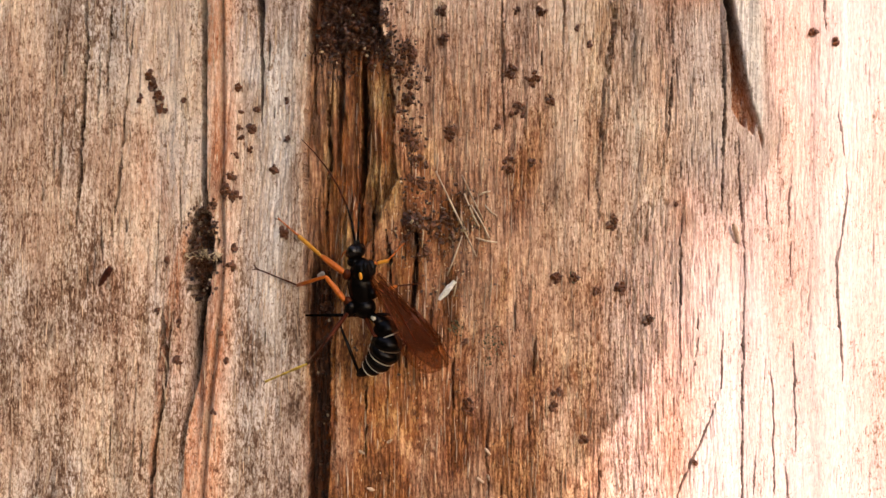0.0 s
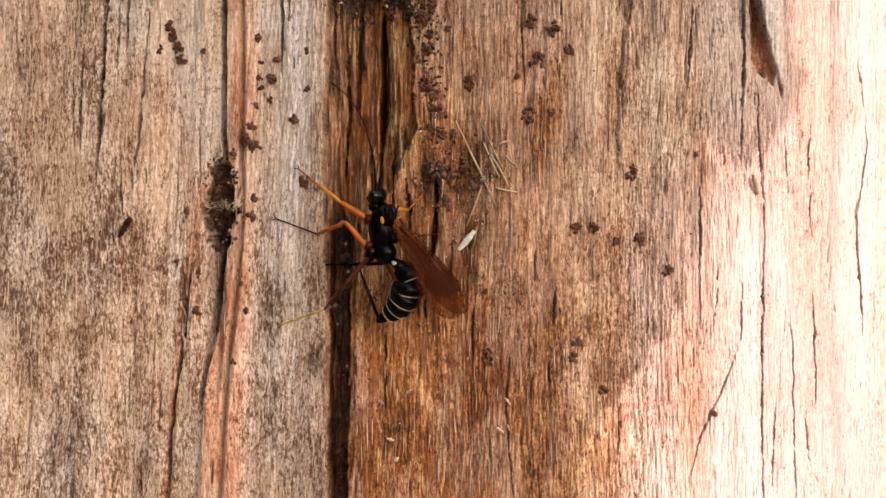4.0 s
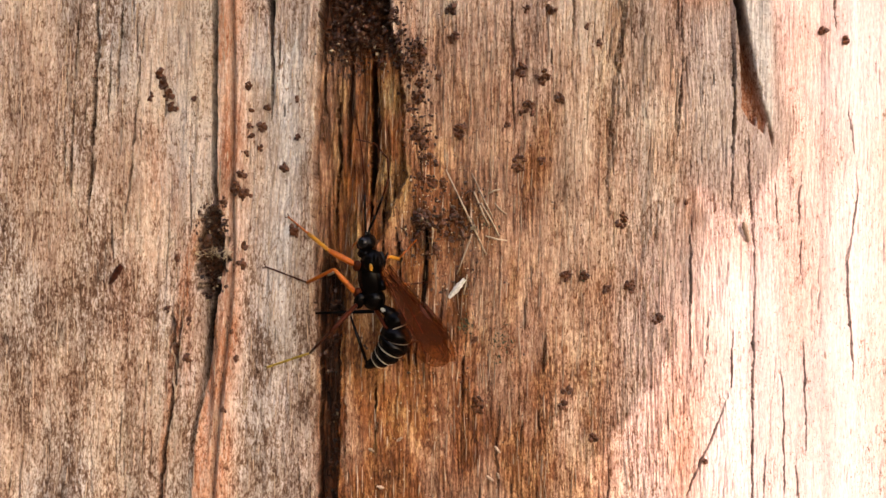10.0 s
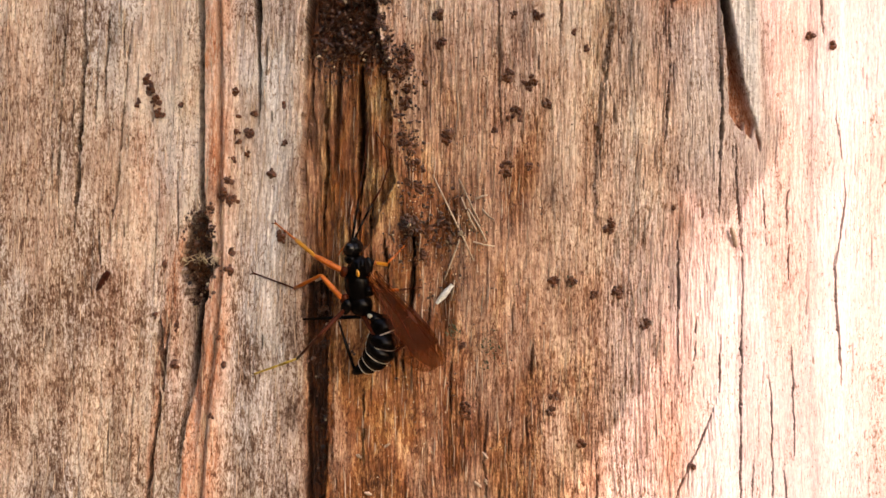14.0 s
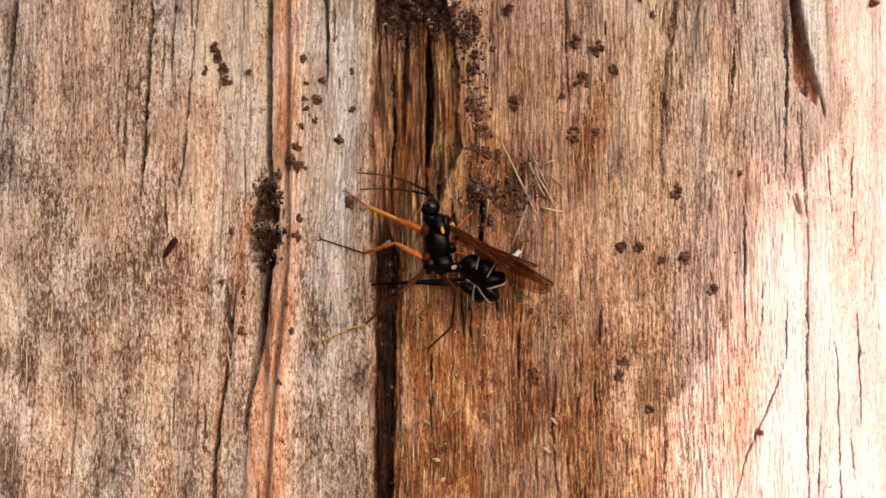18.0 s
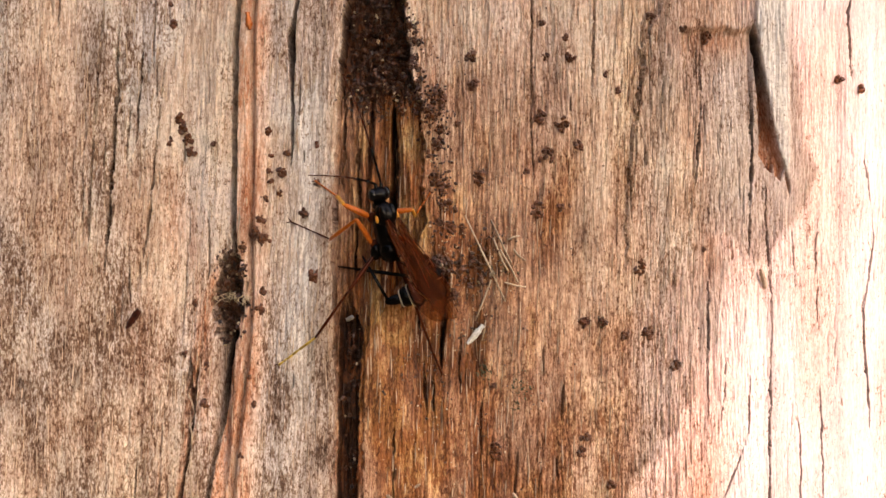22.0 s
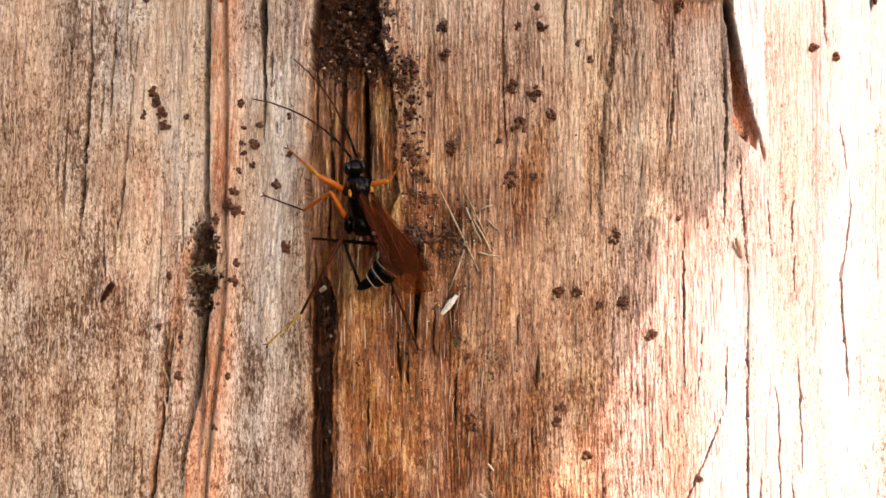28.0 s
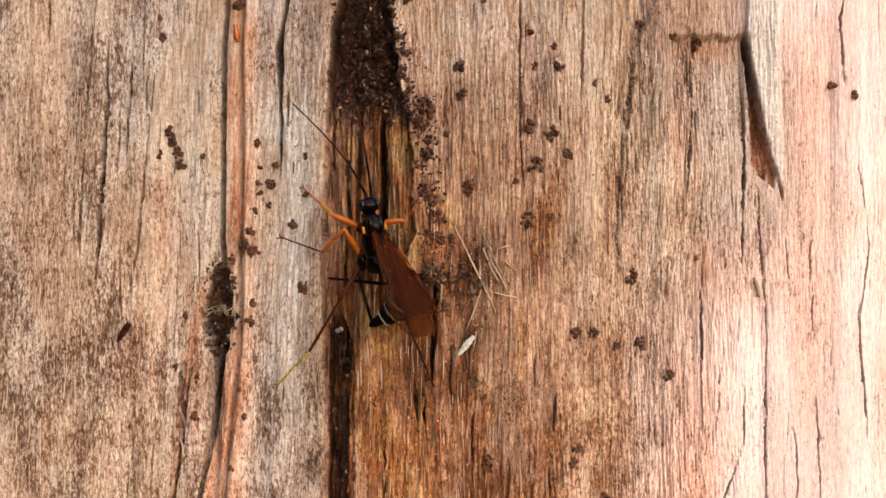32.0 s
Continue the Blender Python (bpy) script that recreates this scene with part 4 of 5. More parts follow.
def frass_clumps():
    spots = []
    spots += [(785, 33, 10), (788, 80, 11), (918, 30, 7), (957, 32, 9), (1025, 60, 5), (1048, 88, 6), (908, 138, 13), (945, 150, 17), (975, 186, 12), (918, 207, 19), (883, 235, 5), (800, 245, 14),
              (905, 302, 17), (945, 298, 8), (1092, 402, 16), (990, 498, 12), (1022, 500, 8), (1107, 520, 13), (1060, 525, 8), (1155, 578, 11), (832, 730, 18), (990, 705, 12), (985, 730, 9), (1037, 787, 9)]
    spots += [(266, 140, 10), (272, 157, 12), (280, 178, 12), (287, 200, 11), (250, 182, 7), (330, 187, 5), (428, 165, 7), (462, 203, 7), (432, 210, 5), (430, 235, 6), (453, 237, 9), (432, 252, 6), (425, 283, 6),
              (450, 275, 7), (515, 190, 6), (517, 257, 7), (492, 310, 9), (405, 345, 15), (423, 358, 12), (416, 320, 8), (387, 368, 7), (421, 445, 8), (416, 478, 9), (295, 470, 6), (317, 583, 6), (316, 648, 8)]
    spots += [(398, 600, 4), (407, 648, 5), (388, 737, 7), (277, 562, 5), (514, 420, 13), (1458, 58, 9), (1500, 78, 8), (873, -184, 10), (830, -87, 7), (810, -144, 9), (953, -4, 6), (913, -31, 7), (1108, -44, 11),
              (255, -29, 8), (250, -64, 4), (406, -194, 7), (368, -99, 7), (398, -79, 13), (693, -89, 10), (578, -154, 9), (1212, -14, 12), (1165, -22, 8), (735, 110, 9), (963, 33, 8), (828, 615, 7), (1205, 370, 5), (1240, 835, 6), (765, 150, 6)]
    spots += [(736, 398, 20), (729, 405, 14), (743, 408, 13), (719, 133, 17), (737, 114, 11), (727, 186, 13), (722, 250, 13), (736, 266, 12), (742, 292, 14), (757, 301, 7), (733, 330, 9), (752, 336, 10), (771, 336, 9), (730, 160, 8), (712, 205, 7), (768, 408, 9), (790, 395, 7), (812, 372, 7), (760, 452, 9), (745, 470, 7)]
    kinds = []
    for _ in range(8):
        vv, ff = [], []
        crumb(vv, ff, Vector((0, 0, 0)), 4.6)
        kinds.append(lump_mesh("crumb", vv, ff, CLUMP))
    for u, v, r in spots:
        top = new("frass_clump")
        top.location = on_wood(u, v)
        tagged(top, "large dark reddish-brown clump of frass grains on the wood" if r > 11 else "small dark brown clump of frass grains on the wood", "frass", group="frass clumps")
        for _ in range(max(4, int(r * 1.0))):
            a, q = rnd.random() * math.tau, math.sqrt(rnd.random())
            x, y = 0.7 * r * q * math.cos(a), 0.85 * r * q * math.sin(a)
            ob = new("crumb", rnd.choice(kinds))
            ob.parent = top
            k = rnd.uniform(0.7, 1.25) * (1.0 if r > 7 else 0.8)
            ob.matrix_local = Matrix.LocRotScale(on_wood(u + x, v + y, 1.5 + rnd.random() * 0.4 * r * (1 - q)) - top.location, Euler((rnd.random() * 6, rnd.random() * 6, rnd.random() * 6)), (k, k, k))


def sliver(name, points, wide, mat, lift=2.0, label="", category="", group=""):
    """A thin stiff fibre that lies over the wood along plan points."""
    hs = max(height(u, v) for u, v in points)
    pts = [surf(u, v, max(height(u, v), hs - 12) + lift) for u, v in points]
    n = len(pts) - 1
    ob = part(name, tube(bmesh.new(), pts, [wide * U * (0.55 + 0.45 * math.sin(math.pi * (k + 0.6) / (n + 1.2))) for k in range(n + 1)], 6), mat)
    return tagged(ob, label, category, group)


def flat_chip(name, a, b, wide, thick, mat, label, category, lift=3.0, rise=0.0):
    """A rough flat chip from plan a to plan b; rise lifts its first end off the wood."""
    bm = bmesh.new()
    p, q = on_wood(*a, lift + rise, 5), on_wood(*b, lift, 5)
    along = (q - p)
    side = along.cross(Vector((0, -1, 0))).normalized()
    n, rows = 9, []
    for k in range(n + 1):
        t = k / n
        w = wide * U * (0.25 + 0.75 * math.sin(math.pi * min(1, 0.12 + 0.8 * t)) ** 0.7) * rnd.uniform(0.66, 1.2)
        c = p + along * t + Vector((0, -0.35 * thick * U * math.sin(math.pi * t), 0))
        ring = []
        for s, h in ((-1, 0), (-0.5, 0.8), (0.1, 1.0), (0.6, 0.7), (1, 0), (0, -0.6)):
            ring.append(bm.verts.new(c + side * w * s * rnd.uniform(0.92, 1.06) + Vector((0, -h * thick * U, 0))))
        if rows:
            for i in range(6):
                bm.faces.new((rows[-1][i], rows[-1][(i + 1) % 6], ring[(i + 1) % 6], ring[i]))
        rows.append(ring)
    bm.faces.new(rows[0][::-1])
    bm.faces.new(rows[-1])
    bmesh.ops.recalc_face_normals(bm, faces=bm.faces)
    return tagged(part(name, bm, mat, smooth=False), label, category)


frass_pile()
frass_clumps()
flat_chip("bark_chip", (205, 482), (170, 517), 7, 6, CHIPRED, "small rust-red bark chip stuck on the pale wood", "bark chip", rise=30)
flat_chip("wood_chip", (810, 506), (782, 540), 6.5, 4, WHITE, "whitish wood chip lying on the stained wood", "wood chip", lift=5)
flat_chip("wood_curl", (1310, 405), (1325, 440), 6, 4, SLIVER, "thin pale curl of wood beside the long crack", "wood curl", rise=6)
flat_chip("bark_strip", (1574, -70), (1577, -22), 6, 5, CHIPRED, "narrow red-brown bark strip on the sunlit wood", "bark strip")
flat_chip("resin_lump", (568, 498), (585, 490), 5, 6, WHITE, "small whitish resin lump in the dark crack", "resin", lift=46)
flat_chip("resin_bead", (395, -42), (399, -12), 7, 7, RESIN, "glossy orange resin bead on the red ridge", "resin", lift=2)
for pts in ([(776, 312), (800, 362), (824, 412), (848, 464)], [(822, 320), (834, 346), (846, 372), (858, 396)], [(796, 498), (806, 472), (815, 448), (823, 426)], [(826, 352), (842, 392), (852, 410)], [(838, 372), (856, 402), (870, 430)],
            [(862, 372), (872, 384), (884, 392)], [(850, 356), (862, 350), (872, 348)], [(846, 430), (868, 436), (884, 438)], [(808, 534), (812, 514), (814, 498)], [(748, 396), (754, 420), (752, 448)]):
    sliver("straw_fibre", pts, 1.6, STRAW, 4.0, "thin dry straw-coloured fibre on the stained wood", "fibre", "dry fibres")
for a, b in (((655, 872), (668, 876)), ((668, 912), (676, 906)), ((848, 852), (860, 862)), ((866, 846), (870, 858)), ((640, 806), (650, 812)), ((690, 792), (700, 786)), ((862, 800), (872, 812))):
    tagged(flat_chip("wood_curl", a, b, 3.2, 3, SLIVER, "tiny pale curl of wood on the stained wood", "wood curl", rise=3), group="wood curls")
for pts in ([(284, 634), (290, 656), (296, 682)], [(290, 690), (296, 704), (294, 722)]):
    sliver("wood_splinter", pts, 2.4, SLIVER, 3.0, "thin pale splinter lifting off the wood", "splinter", "splinters")


def pale_hairs():
    bm = bmesh.new()
    for _ in range(70):
        u, v = rnd.uniform(330, 400), rnd.gauss(459, 4)
        a = rnd.uniform(-0.7, 0.7) + (math.pi / 2 if rnd.random() < 0.3 else 0)
        d = rnd.uniform(5, 12)
        p, q = on_wood(u, v, 10, 14), on_wood(u + d * math.cos(a), v + d * math.sin(a), 10, 14)
        tube(bm, [p, p.lerp(q, 0.5) + Vector((0, -3 * U, 0)), q], [0.5 * U, 0.8 * U, 0.4 * U], 4)
    tagged(part("plant_hairs", bm, PALE), "whitish plant hairs caught in the dark knot hole", "plant hairs", kind="stuff")


def lichen():
    for u, v, r, many in ((812, 590, 14, 46), (875, 612, 18, 60), (1020, 500, 9, 22), (870, 648, 10, 20), (852, 405, 22, 40)):
        vv, ff = [], []
        for _ in range(many):
            crumb(vv, ff, on_wood(u + rnd.gauss(0, 0.5 * r), v + rnd.gauss(0, 0.6 * r), 0.4), rnd.uniform(0.9, 2.4))
        tagged(lump("lichen_patch", vv, ff, MOSS), "small grey-green lichen patch on the stained wood", "lichen", group="lichen patches")


def loose_fibres():
    """Fine splinters that stand off the weathered wood everywhere."""
    vv, ff = [], []
    for _ in range(2600):
        u, v = rnd.uniform(-280, 1640), rnd.uniform(-370, 1120)
        if 546 < u < 600 or u > 1190:
            continue
        long, wide = rnd.uniform(14, 62), rnd.uniform(0.8, 1.7)
        lean, rise = rnd.gauss(-0.02, 0.04), rnd.uniform(0.2, 2.2)
        n = len(vv)
        for k, t in enumerate((0, 0.5, 1)):
            x, y = u + lean * long * t, v + long * t
            w = wide * (0.4, 1.0, 0.25)[k]
            h = height(x, y) + rise * (0.2, 0.8, 1.4)[k]
            vv += [surf(x - w, y, h - 0.8), surf(x, y, h + 1.2), surf(x + w, y, h - 0.8)]
        for k in (0, 3):
            ff += [(n + k, n + k + 1, n + k + 4, n + k + 3), (n + k + 1, n + k + 2, n + k + 5, n + k + 4), (n + k + 2, n + k, n + k + 3, n + k + 5)]
    tagged(lump("fibre_fuzz", vv, ff, SLIVER, tree_trunk), "fine pale splinters along the grain", kind="stuff")


pale_hairs()
lichen()
loose_fibres()


# ---- the wasp ----
def glossy(name, dark, light, grain, rough, spec, relief, coat=0.0):
    m = speckled(name, dark, light, grain, rough, spec, relief)
    m.node_tree.nodes["Principled BSDF"].inputs["Coat Weight"].default_value = coat
    m.node_tree.nodes["Principled BSDF"].inputs["Coat Roughness"].default_value = 0.25
    return m


BLACK = glossy("black_cuticle", (0.0010, 0.0008, 0.0008), (0.0040, 0.0026, 0.0022), 9000, 0.22, 0.12, 0.00003)
AMBER = glossy("orange_cuticle", (0.30, 0.05, 0.006), (0.58, 0.15, 0.015), 5000, 0.4, 0.3, 0.00001)
RUSTY = glossy("rusty_cuticle", (0.022, 0.004, 0.001), (0.085, 0.016, 0.0035), 5000, 0.35, 0.10, 0.00001)
YELLOW = glossy("yellow_cuticle", (0.28, 0.17, 0.02), (0.52, 0.35, 0.05), 5000, 0.42, 0.4, 0.00001)
GOLD = glossy("golden_cuticle", (0.45, 0.15, 0.012), (0.72, 0.32, 0.03), 5000, 0.4, 0.35, 0.00001)
IVORY = glossy("ivory_cuticle", (0.55, 0.50, 0.38), (0.75, 0.70, 0.56), 5000, 0.45, 0.4, 0.00001)
BELLY = glossy("pale_belly", (0.22, 0.20, 0.12), (0.50, 0.46, 0.33), 5000, 0.5, 0.3, 0.00001)
EYE = glossy("dark_eye", (0.003, 0.003, 0.003), (0.008, 0.006, 0.006), 20000, 0.25, 0.3, 0.000008, 0.1)


def wing_material():
    m, n, l, b = material("smoky_wing", 0.38, 0.0, 0.15)
    l.new(ramp(n, l, noise_at(n, l, (700, 700, 250), 3.0), [(0.35, (0.075, 0.018, 0.004)), (0.65, (0.17, 0.044, 0.010))]), b.inputs["Base Color"])
    clear = n.new("ShaderNodeBsdfTransparent")
    clear.inputs[0].default_value = (0.68, 0.51, 0.38, 1)
    sheet = n.new("ShaderNodeMixShader")
    sheet.inputs[0].default_value = 0.31
    l.new(clear.outputs[0], sheet.inputs[1])
    l.new(b.outputs[0], sheet.inputs[2])
    l.new(sheet.outputs[0], n["Material Output"].inputs["Surface"])
    bump(n, l, b, noise_at(n, l, (5000, 5000, 5000), 3.0), 0.4, 0.00002)
    return m


WING = wing_material()


def egg(bm, at, size, turn=None, taper=0.0, rings=14, sides=20):
    """A rounded body with half sizes size at the place at, in steps; taper narrows it upwards."""
    made = bmesh.ops.create_uvsphere(bm, u_segments=sides, v_segments=rings, radius=1.0)["verts"]
    for v in made:
        k = 1 - taper * v.co.z
        v.co = Vector((v.co.x * size[0] * k, v.co.y * size[1] * k, v.co.z * size[2]))
        if turn is not None:
            v.co = turn @ v.co
        v.co = (v.co + Vector(at)) * U
    return bm


def rod(points, radii, sides=10):
    """A tapering rod through points, in steps."""
    return tube(bmesh.new(), [Vector(p) * U for p in points], [r * U for r in radii], sides)


def wing_blade(long, wide, tip=0.62):
    """A wing along -z from its hinge, its front edge at +x, slightly arched and thin."""
    bm = bmesh.new()
    n, rows = 30, []
    for k in range(n + 1):
        t = k / n
        body = 0.10 + 0.90 * min(1.0, t / tip) ** 0.8 if t < tip else math.sqrt(max(0.0, 1 - ((t - tip) / (1.001 - tip)) ** 2.6))
        front, rear = 0.36 * wide * body * (1 - 0.25 * (1 - t)), -0.64 * wide * body * (0.55 + 0.45 * t)
        rows.append([bm.verts.new(((rear + (front - rear) * s / 8) * U, (1.6 * math.sin(s * 1.9 + k * 0.35) - 5 * math.sin(math.pi * s / 8)) * U, -t * long * U)) for s in range(9)])
        if k:
            for s in range(8):
                bm.faces.new((rows[-2][s], rows[-2][s + 1], rows[-1][s + 1], rows[-1][s]))
    bmesh.ops.solidify(bm, geom=bm.faces[:], thickness=0.7 * U)
    return bm


def vein_meshes(long, wide):
    made = []
    for a, b in (((4, 0), (0.30, 0.55)), ((0.30, 0.55), (0.20, 0.97)), ((2, 0), (-0.06, 0.62)), ((-0.06, 0.62), (0.05, 0.92)), ((0, 0), (-0.36, 0.66)), ((0.28, 0.50), (-0.10, 0.50)), ((-0.05, 0.36), (-0.24, 0.44)), ((-0.10, 0.50), (-0.34, 0.62))):
        (x0, t0), (x1, t1) = a, b
        x0 = x0 / wide if abs(x0) >= 1 else x0
        pts = [Vector(((x0 + (x1 - x0) * q) * wide, -3.4, -(t0 + (t1 - t0) * q) * long)) * U for q in (0, 0.33, 0.66, 1)]
        made.append(tube(bmesh.new(), pts, [0.8 * U] * 4, 5))
    return made


LEGS = {  # hip in the thorax's space, lengths of femur and tibia, thickness, which way the knee points (across, out of the wood, up)
    "fore_left": ((-15, 16, 18), 54, 62, 5.6, (0.1, 1.0, -0.2)),
    "mid_left": ((-16, 22, -32), 58, 72, 5.0, (0.3, 0.8, 0.9)),
    "hind_left": ((-18, 18, -46), 76, 108, 3.8, (0.1, 1.0, 0.1)),
    "fore_right": ((15, 16, 20), 48, 56, 5.2, (0.6, 1.0, 0.2)),
    "mid_right": ((20, 22, -22), 50, 66, 4.7, (0.8, 0.9, 0.0)),
    "hind_right": ((18, 18, -46), 76, 108, 3.8, (0.6, 0.6, -0.8)),
}
TARSI = {"fore_left": 55, "mid_left": 88, "hind_left": 88, "fore_right": 50, "mid_right": 60, "hind_right": 56}
GASTER = ((34, 8, 14), (24, 18, 24), (22, 23, 29), (21, 23, 28), (19, 20, 24), (17, 15, 18), (22, 7, 9))
FLAGEL = 33.0


def ichneumon_wasp():
    top = tagged(new("ichneumon_wasp"), "black ichneumon wasp with orange legs, smoky wings and pale-banded abdomen", "wasp")
    made = {"top": top}
    bm = egg(bmesh.new(), (0, 0, -8), (19, 23, 42))
    egg(bm, (0, -9, 18), (18.5, 20, 24))
    egg(bm, (-9, -22, 22), (7, 7, 15))
    egg(bm, (9, -22, 22), (7, 7, 15))
    egg(bm, (0, -2, -44), (18, 21, 20))
    egg(bm, (0, -24, -20), (10, 8, 10))
    egg(bm, (0, 4, 36), (13, 14, 10))
    thorax = part("thorax", bm, BLACK, top)
    for s in (-1, 1):
        part("tegula", egg(bmesh.new(), (s * 20, -17, 14), (2.8, 3, 6.5)), GOLD, thorax, "orange wing-base plate")
        part("shoulder_stripe", egg(bmesh.new(), (s * 13, -27, 24), (2.0, 2.4, 11), Euler((0.4, s * 0.3, 0)).to_matrix()), BLACK, thorax)
    part("scutellum", egg(bmesh.new(), (0, -29, -19), (5, 3.5, 5)), AMBER, thorax, "small orange scutellum")
    bm = egg(bmesh.new(), (0, 0, 0), (18, 14, 14))
    egg(bm, (0, 8, -3), (12, 12, 11))
    head = part("head", bm, BLACK, top)
    head.location = Vector((0, -2, 54)) * U
    for s in (-1, 1):
        part("eye", egg(bmesh.new(), (s * 13, 0, 1), (7, 10, 11)), EYE, head, "dark glossy compound eye")
        part("palp", rod([(s * 4, 15, 3), (s * 7, 23, -2), (s * 6, 29, -10)], [2, 1.6, 1], 6), AMBER, head, "yellowish mouth feeler")
        part("scape", egg(bmesh.new(), (s * 5, -3, 14), (3.2, 3.2, 7)), BLACK, head)
    part("neck", rod([(0, 0, 30), (0, -1, 48)], [8, 7]), BLACK, top)
    for name, (hip, femur, tibia, r, _) in LEGS.items():
        hind = "hind" in name
        skin = AMBER if not hind else RUSTY
        d = Vector(hip)
        coxa = egg(bmesh.new(), d * 0.94, (9, 10, 15) if hind else (7, 8, 10), Euler((0.5, 0, 0)).to_matrix())
        part("coxa", coxa, BLACK if hind else RUSTY, top)
        fm = part("femur", rod([(0, 0, 0), (0, 0, femur * 0.15), (0, 0, femur * 0.5), (0, 0, femur * 0.9), (0, 0, femur)], [r * 0.6, r * 0.95, r * (1.2 if hind else 1.05), r * 0.8, r * 0.55]), skin, top)
        tb = part("tibia", rod([(0, 0, 0), (0, 0, tibia * 0.12), (0, 0, tibia * 0.7), (0, 0, tibia)], [r * 0.45, r * 0.6, r * 0.72, r * 0.62]), GOLD if name.startswith("fore") else skin, top)
        part("spur", rod([(0, 0, tibia - 2), (3, 2, tibia + 9)], [1.2, 0.4], 5), skin, tb)
        long = TARSI[name]
        bm, z, slim = bmesh.new(), 0.0, 1.3 if hind else 0.66
        for share, k in ((0.42, 0.50), (0.2, 0.44), (0.15, 0.42), (0.09, 0.42), (0.14, 0.46)):
            tube(bm, [Vector((0, 0, z)) * U, Vector((0, 0, z + share * long * 0.6)) * U, Vector((0, 0, z + share * long)) * U], [r * k * slim * 0.75 * U, r * k * slim * U, r * k * slim * 0.9 * U], 8)
            z += share * long
        foot = part("tarsus", bm, YELLOW if name == "hind_left" else AMBER if name.startswith("fore") else RUSTY, top, "yellow jointed foot" if name == "hind_left" else "")
        for s in (-1, 1):
            part("claw", rod([(s * 1, 0, long - 1), (s * 4, -2, long + 3), (s * 4, 1, long + 6)], [1.2, 0.9, 0.3], 5), RUSTY, foot)
        made[name] = (fm, tb, foot)
    made["gaster"] = []
    for k, (long, wx, wy) in enumerate(GASTER):
        bm = bmesh.new()
        if k == 0:
            tube(bm, [Vector((0, 0, z)) * U for z in (0, 6, long * 0.6, long + 3)], [7 * U, 6.5 * U, 9 * U, 12 * U], 14)
        else:
            egg(bm, (0, 0, long * 0.5), (wx, wy, long * 0.82), None, -0.10 if k < 3 else 0.16)
        seg = part("gaster_segment" if k else "petiole", bm, BLACK, top, "" if k else "slender black waist")
        if k == 0:
            for s in (-1, 1):
                part("pale_patch", egg(bmesh.new(), (s * 6.5, -1, 22), (2.6, 4.5, 10)), IVORY, seg, "ivory patch on the waist")
        if 0 < k < 4:
            part("belly", egg(bmesh.new(), (0, wy * 0.48, long * 0.5), (wx * 0.72, wy * 0.56, long * 0.42)), BELLY, seg, "dull ivory underside")
        if 0 < k < 6:
            nxt = GASTER[k][1], GASTER[k][2]
            band = bmesh.new()
            m = 22
            rings = []
            for z, g in ((long * 0.89, 0.885), (long * 0.97, 0.872), (long * 1.025, 0.835)):
                rings.append([band.verts.new(Vector((nxt[0] * g * math.cos(a * math.tau / m), nxt[1] * g * math.sin(a * math.tau / m), z)) * U) for a in range(m)])
            for a in range(m):
                for q in (0, 1):
                    band.faces.new((rings[q][a], rings[q][(a + 1) % m], rings[q + 1][(a + 1) % m], rings[q + 1][a]))
            bmesh.ops.solidify(band, geom=band.faces[:], thickness=-1.2 * U)
            part("pale_band", band, IVORY, seg, "ivory hind edge")
        made["gaster"].append(seg)
    made["drill"] = part("ovipositor", rod([(0, 0, 0), (0, 0, 90), (0, 0, 190)], [3.2, 3.4, 1.8], 8), BLACK, top, "straight black ovipositor")
    made["sheath"] = part("ovipositor_sheath", rod([(0, 0, 0), (0, 0, 45), (0, 0, 92)], [2.6, 3.0, 1.6], 8), BLACK, top, "thin dark ovipositor sheath")
    made["wings"] = []
    for name, long, wide in (("forewing", 196, 76), ("hindwing", 150, 52)):
        for s in (-1, 1):
            w = part(name, wing_blade(long, wide), WING, top, "smoky reddish-brown translucent wing")
            for vein in vein_meshes(long, wide):
                part("vein", vein, RUSTY, w)
            if name == "forewing":
                part("wing_spot", egg(bmesh.new(), (0.26 * wide, -3, -0.52 * long), (4, 1.6, 14)), RUSTY, w)
            made["wings"].append((w, name, s))
    made["antennae"] = []
    for s in (-1, 1):
        row = []
        for k in range(6):
            r0, r1 = 2.2 - 0.22 * k, 1.98 - 0.22 * k
            row.append(part("antenna_segment", rod([(0, 0, -0.5), (0, 0, FLAGEL * 0.5), (0, 0, FLAGEL + 0.5)], [r0, (r0 + r1) / 2 * 1.06, r1], 8), BLACK if k < 2 else RUSTY, top))
        made["antennae"].append((row, s))
    return made


wasp = ichneumon_wasp()

# The wasp's doings. Plan places of the head's middle and of the thorax's end: t, head u, v, end u, v
BODY = [(0, 642, 455, 655, 557), (3, 643, 452, 656, 555), (6, 645, 442, 656, 549), (13, 641, 441, 654, 549), (16.5, 646, 443, 656, 549), (17.5, 649, 441, 660, 540),
        (18, 656, 436, 672, 536), (18.5, 662, 421, 681, 515), (19, 675, 401, 709, 500), (19.5, 663, 387, 698, 485), (20, 646, 369, 676, 466), (20.5, 648, 355, 669, 457),
        (21, 657, 334, 669, 430), (21.5, 643, 293, 650, 392), (22, 630, 282, 648, 386), (23, 636, 290, 645, 396), (26, 633, 292, 645, 398), (28.5, 638, 290, 650, 393), (32, 633, 281, 643, 388)]
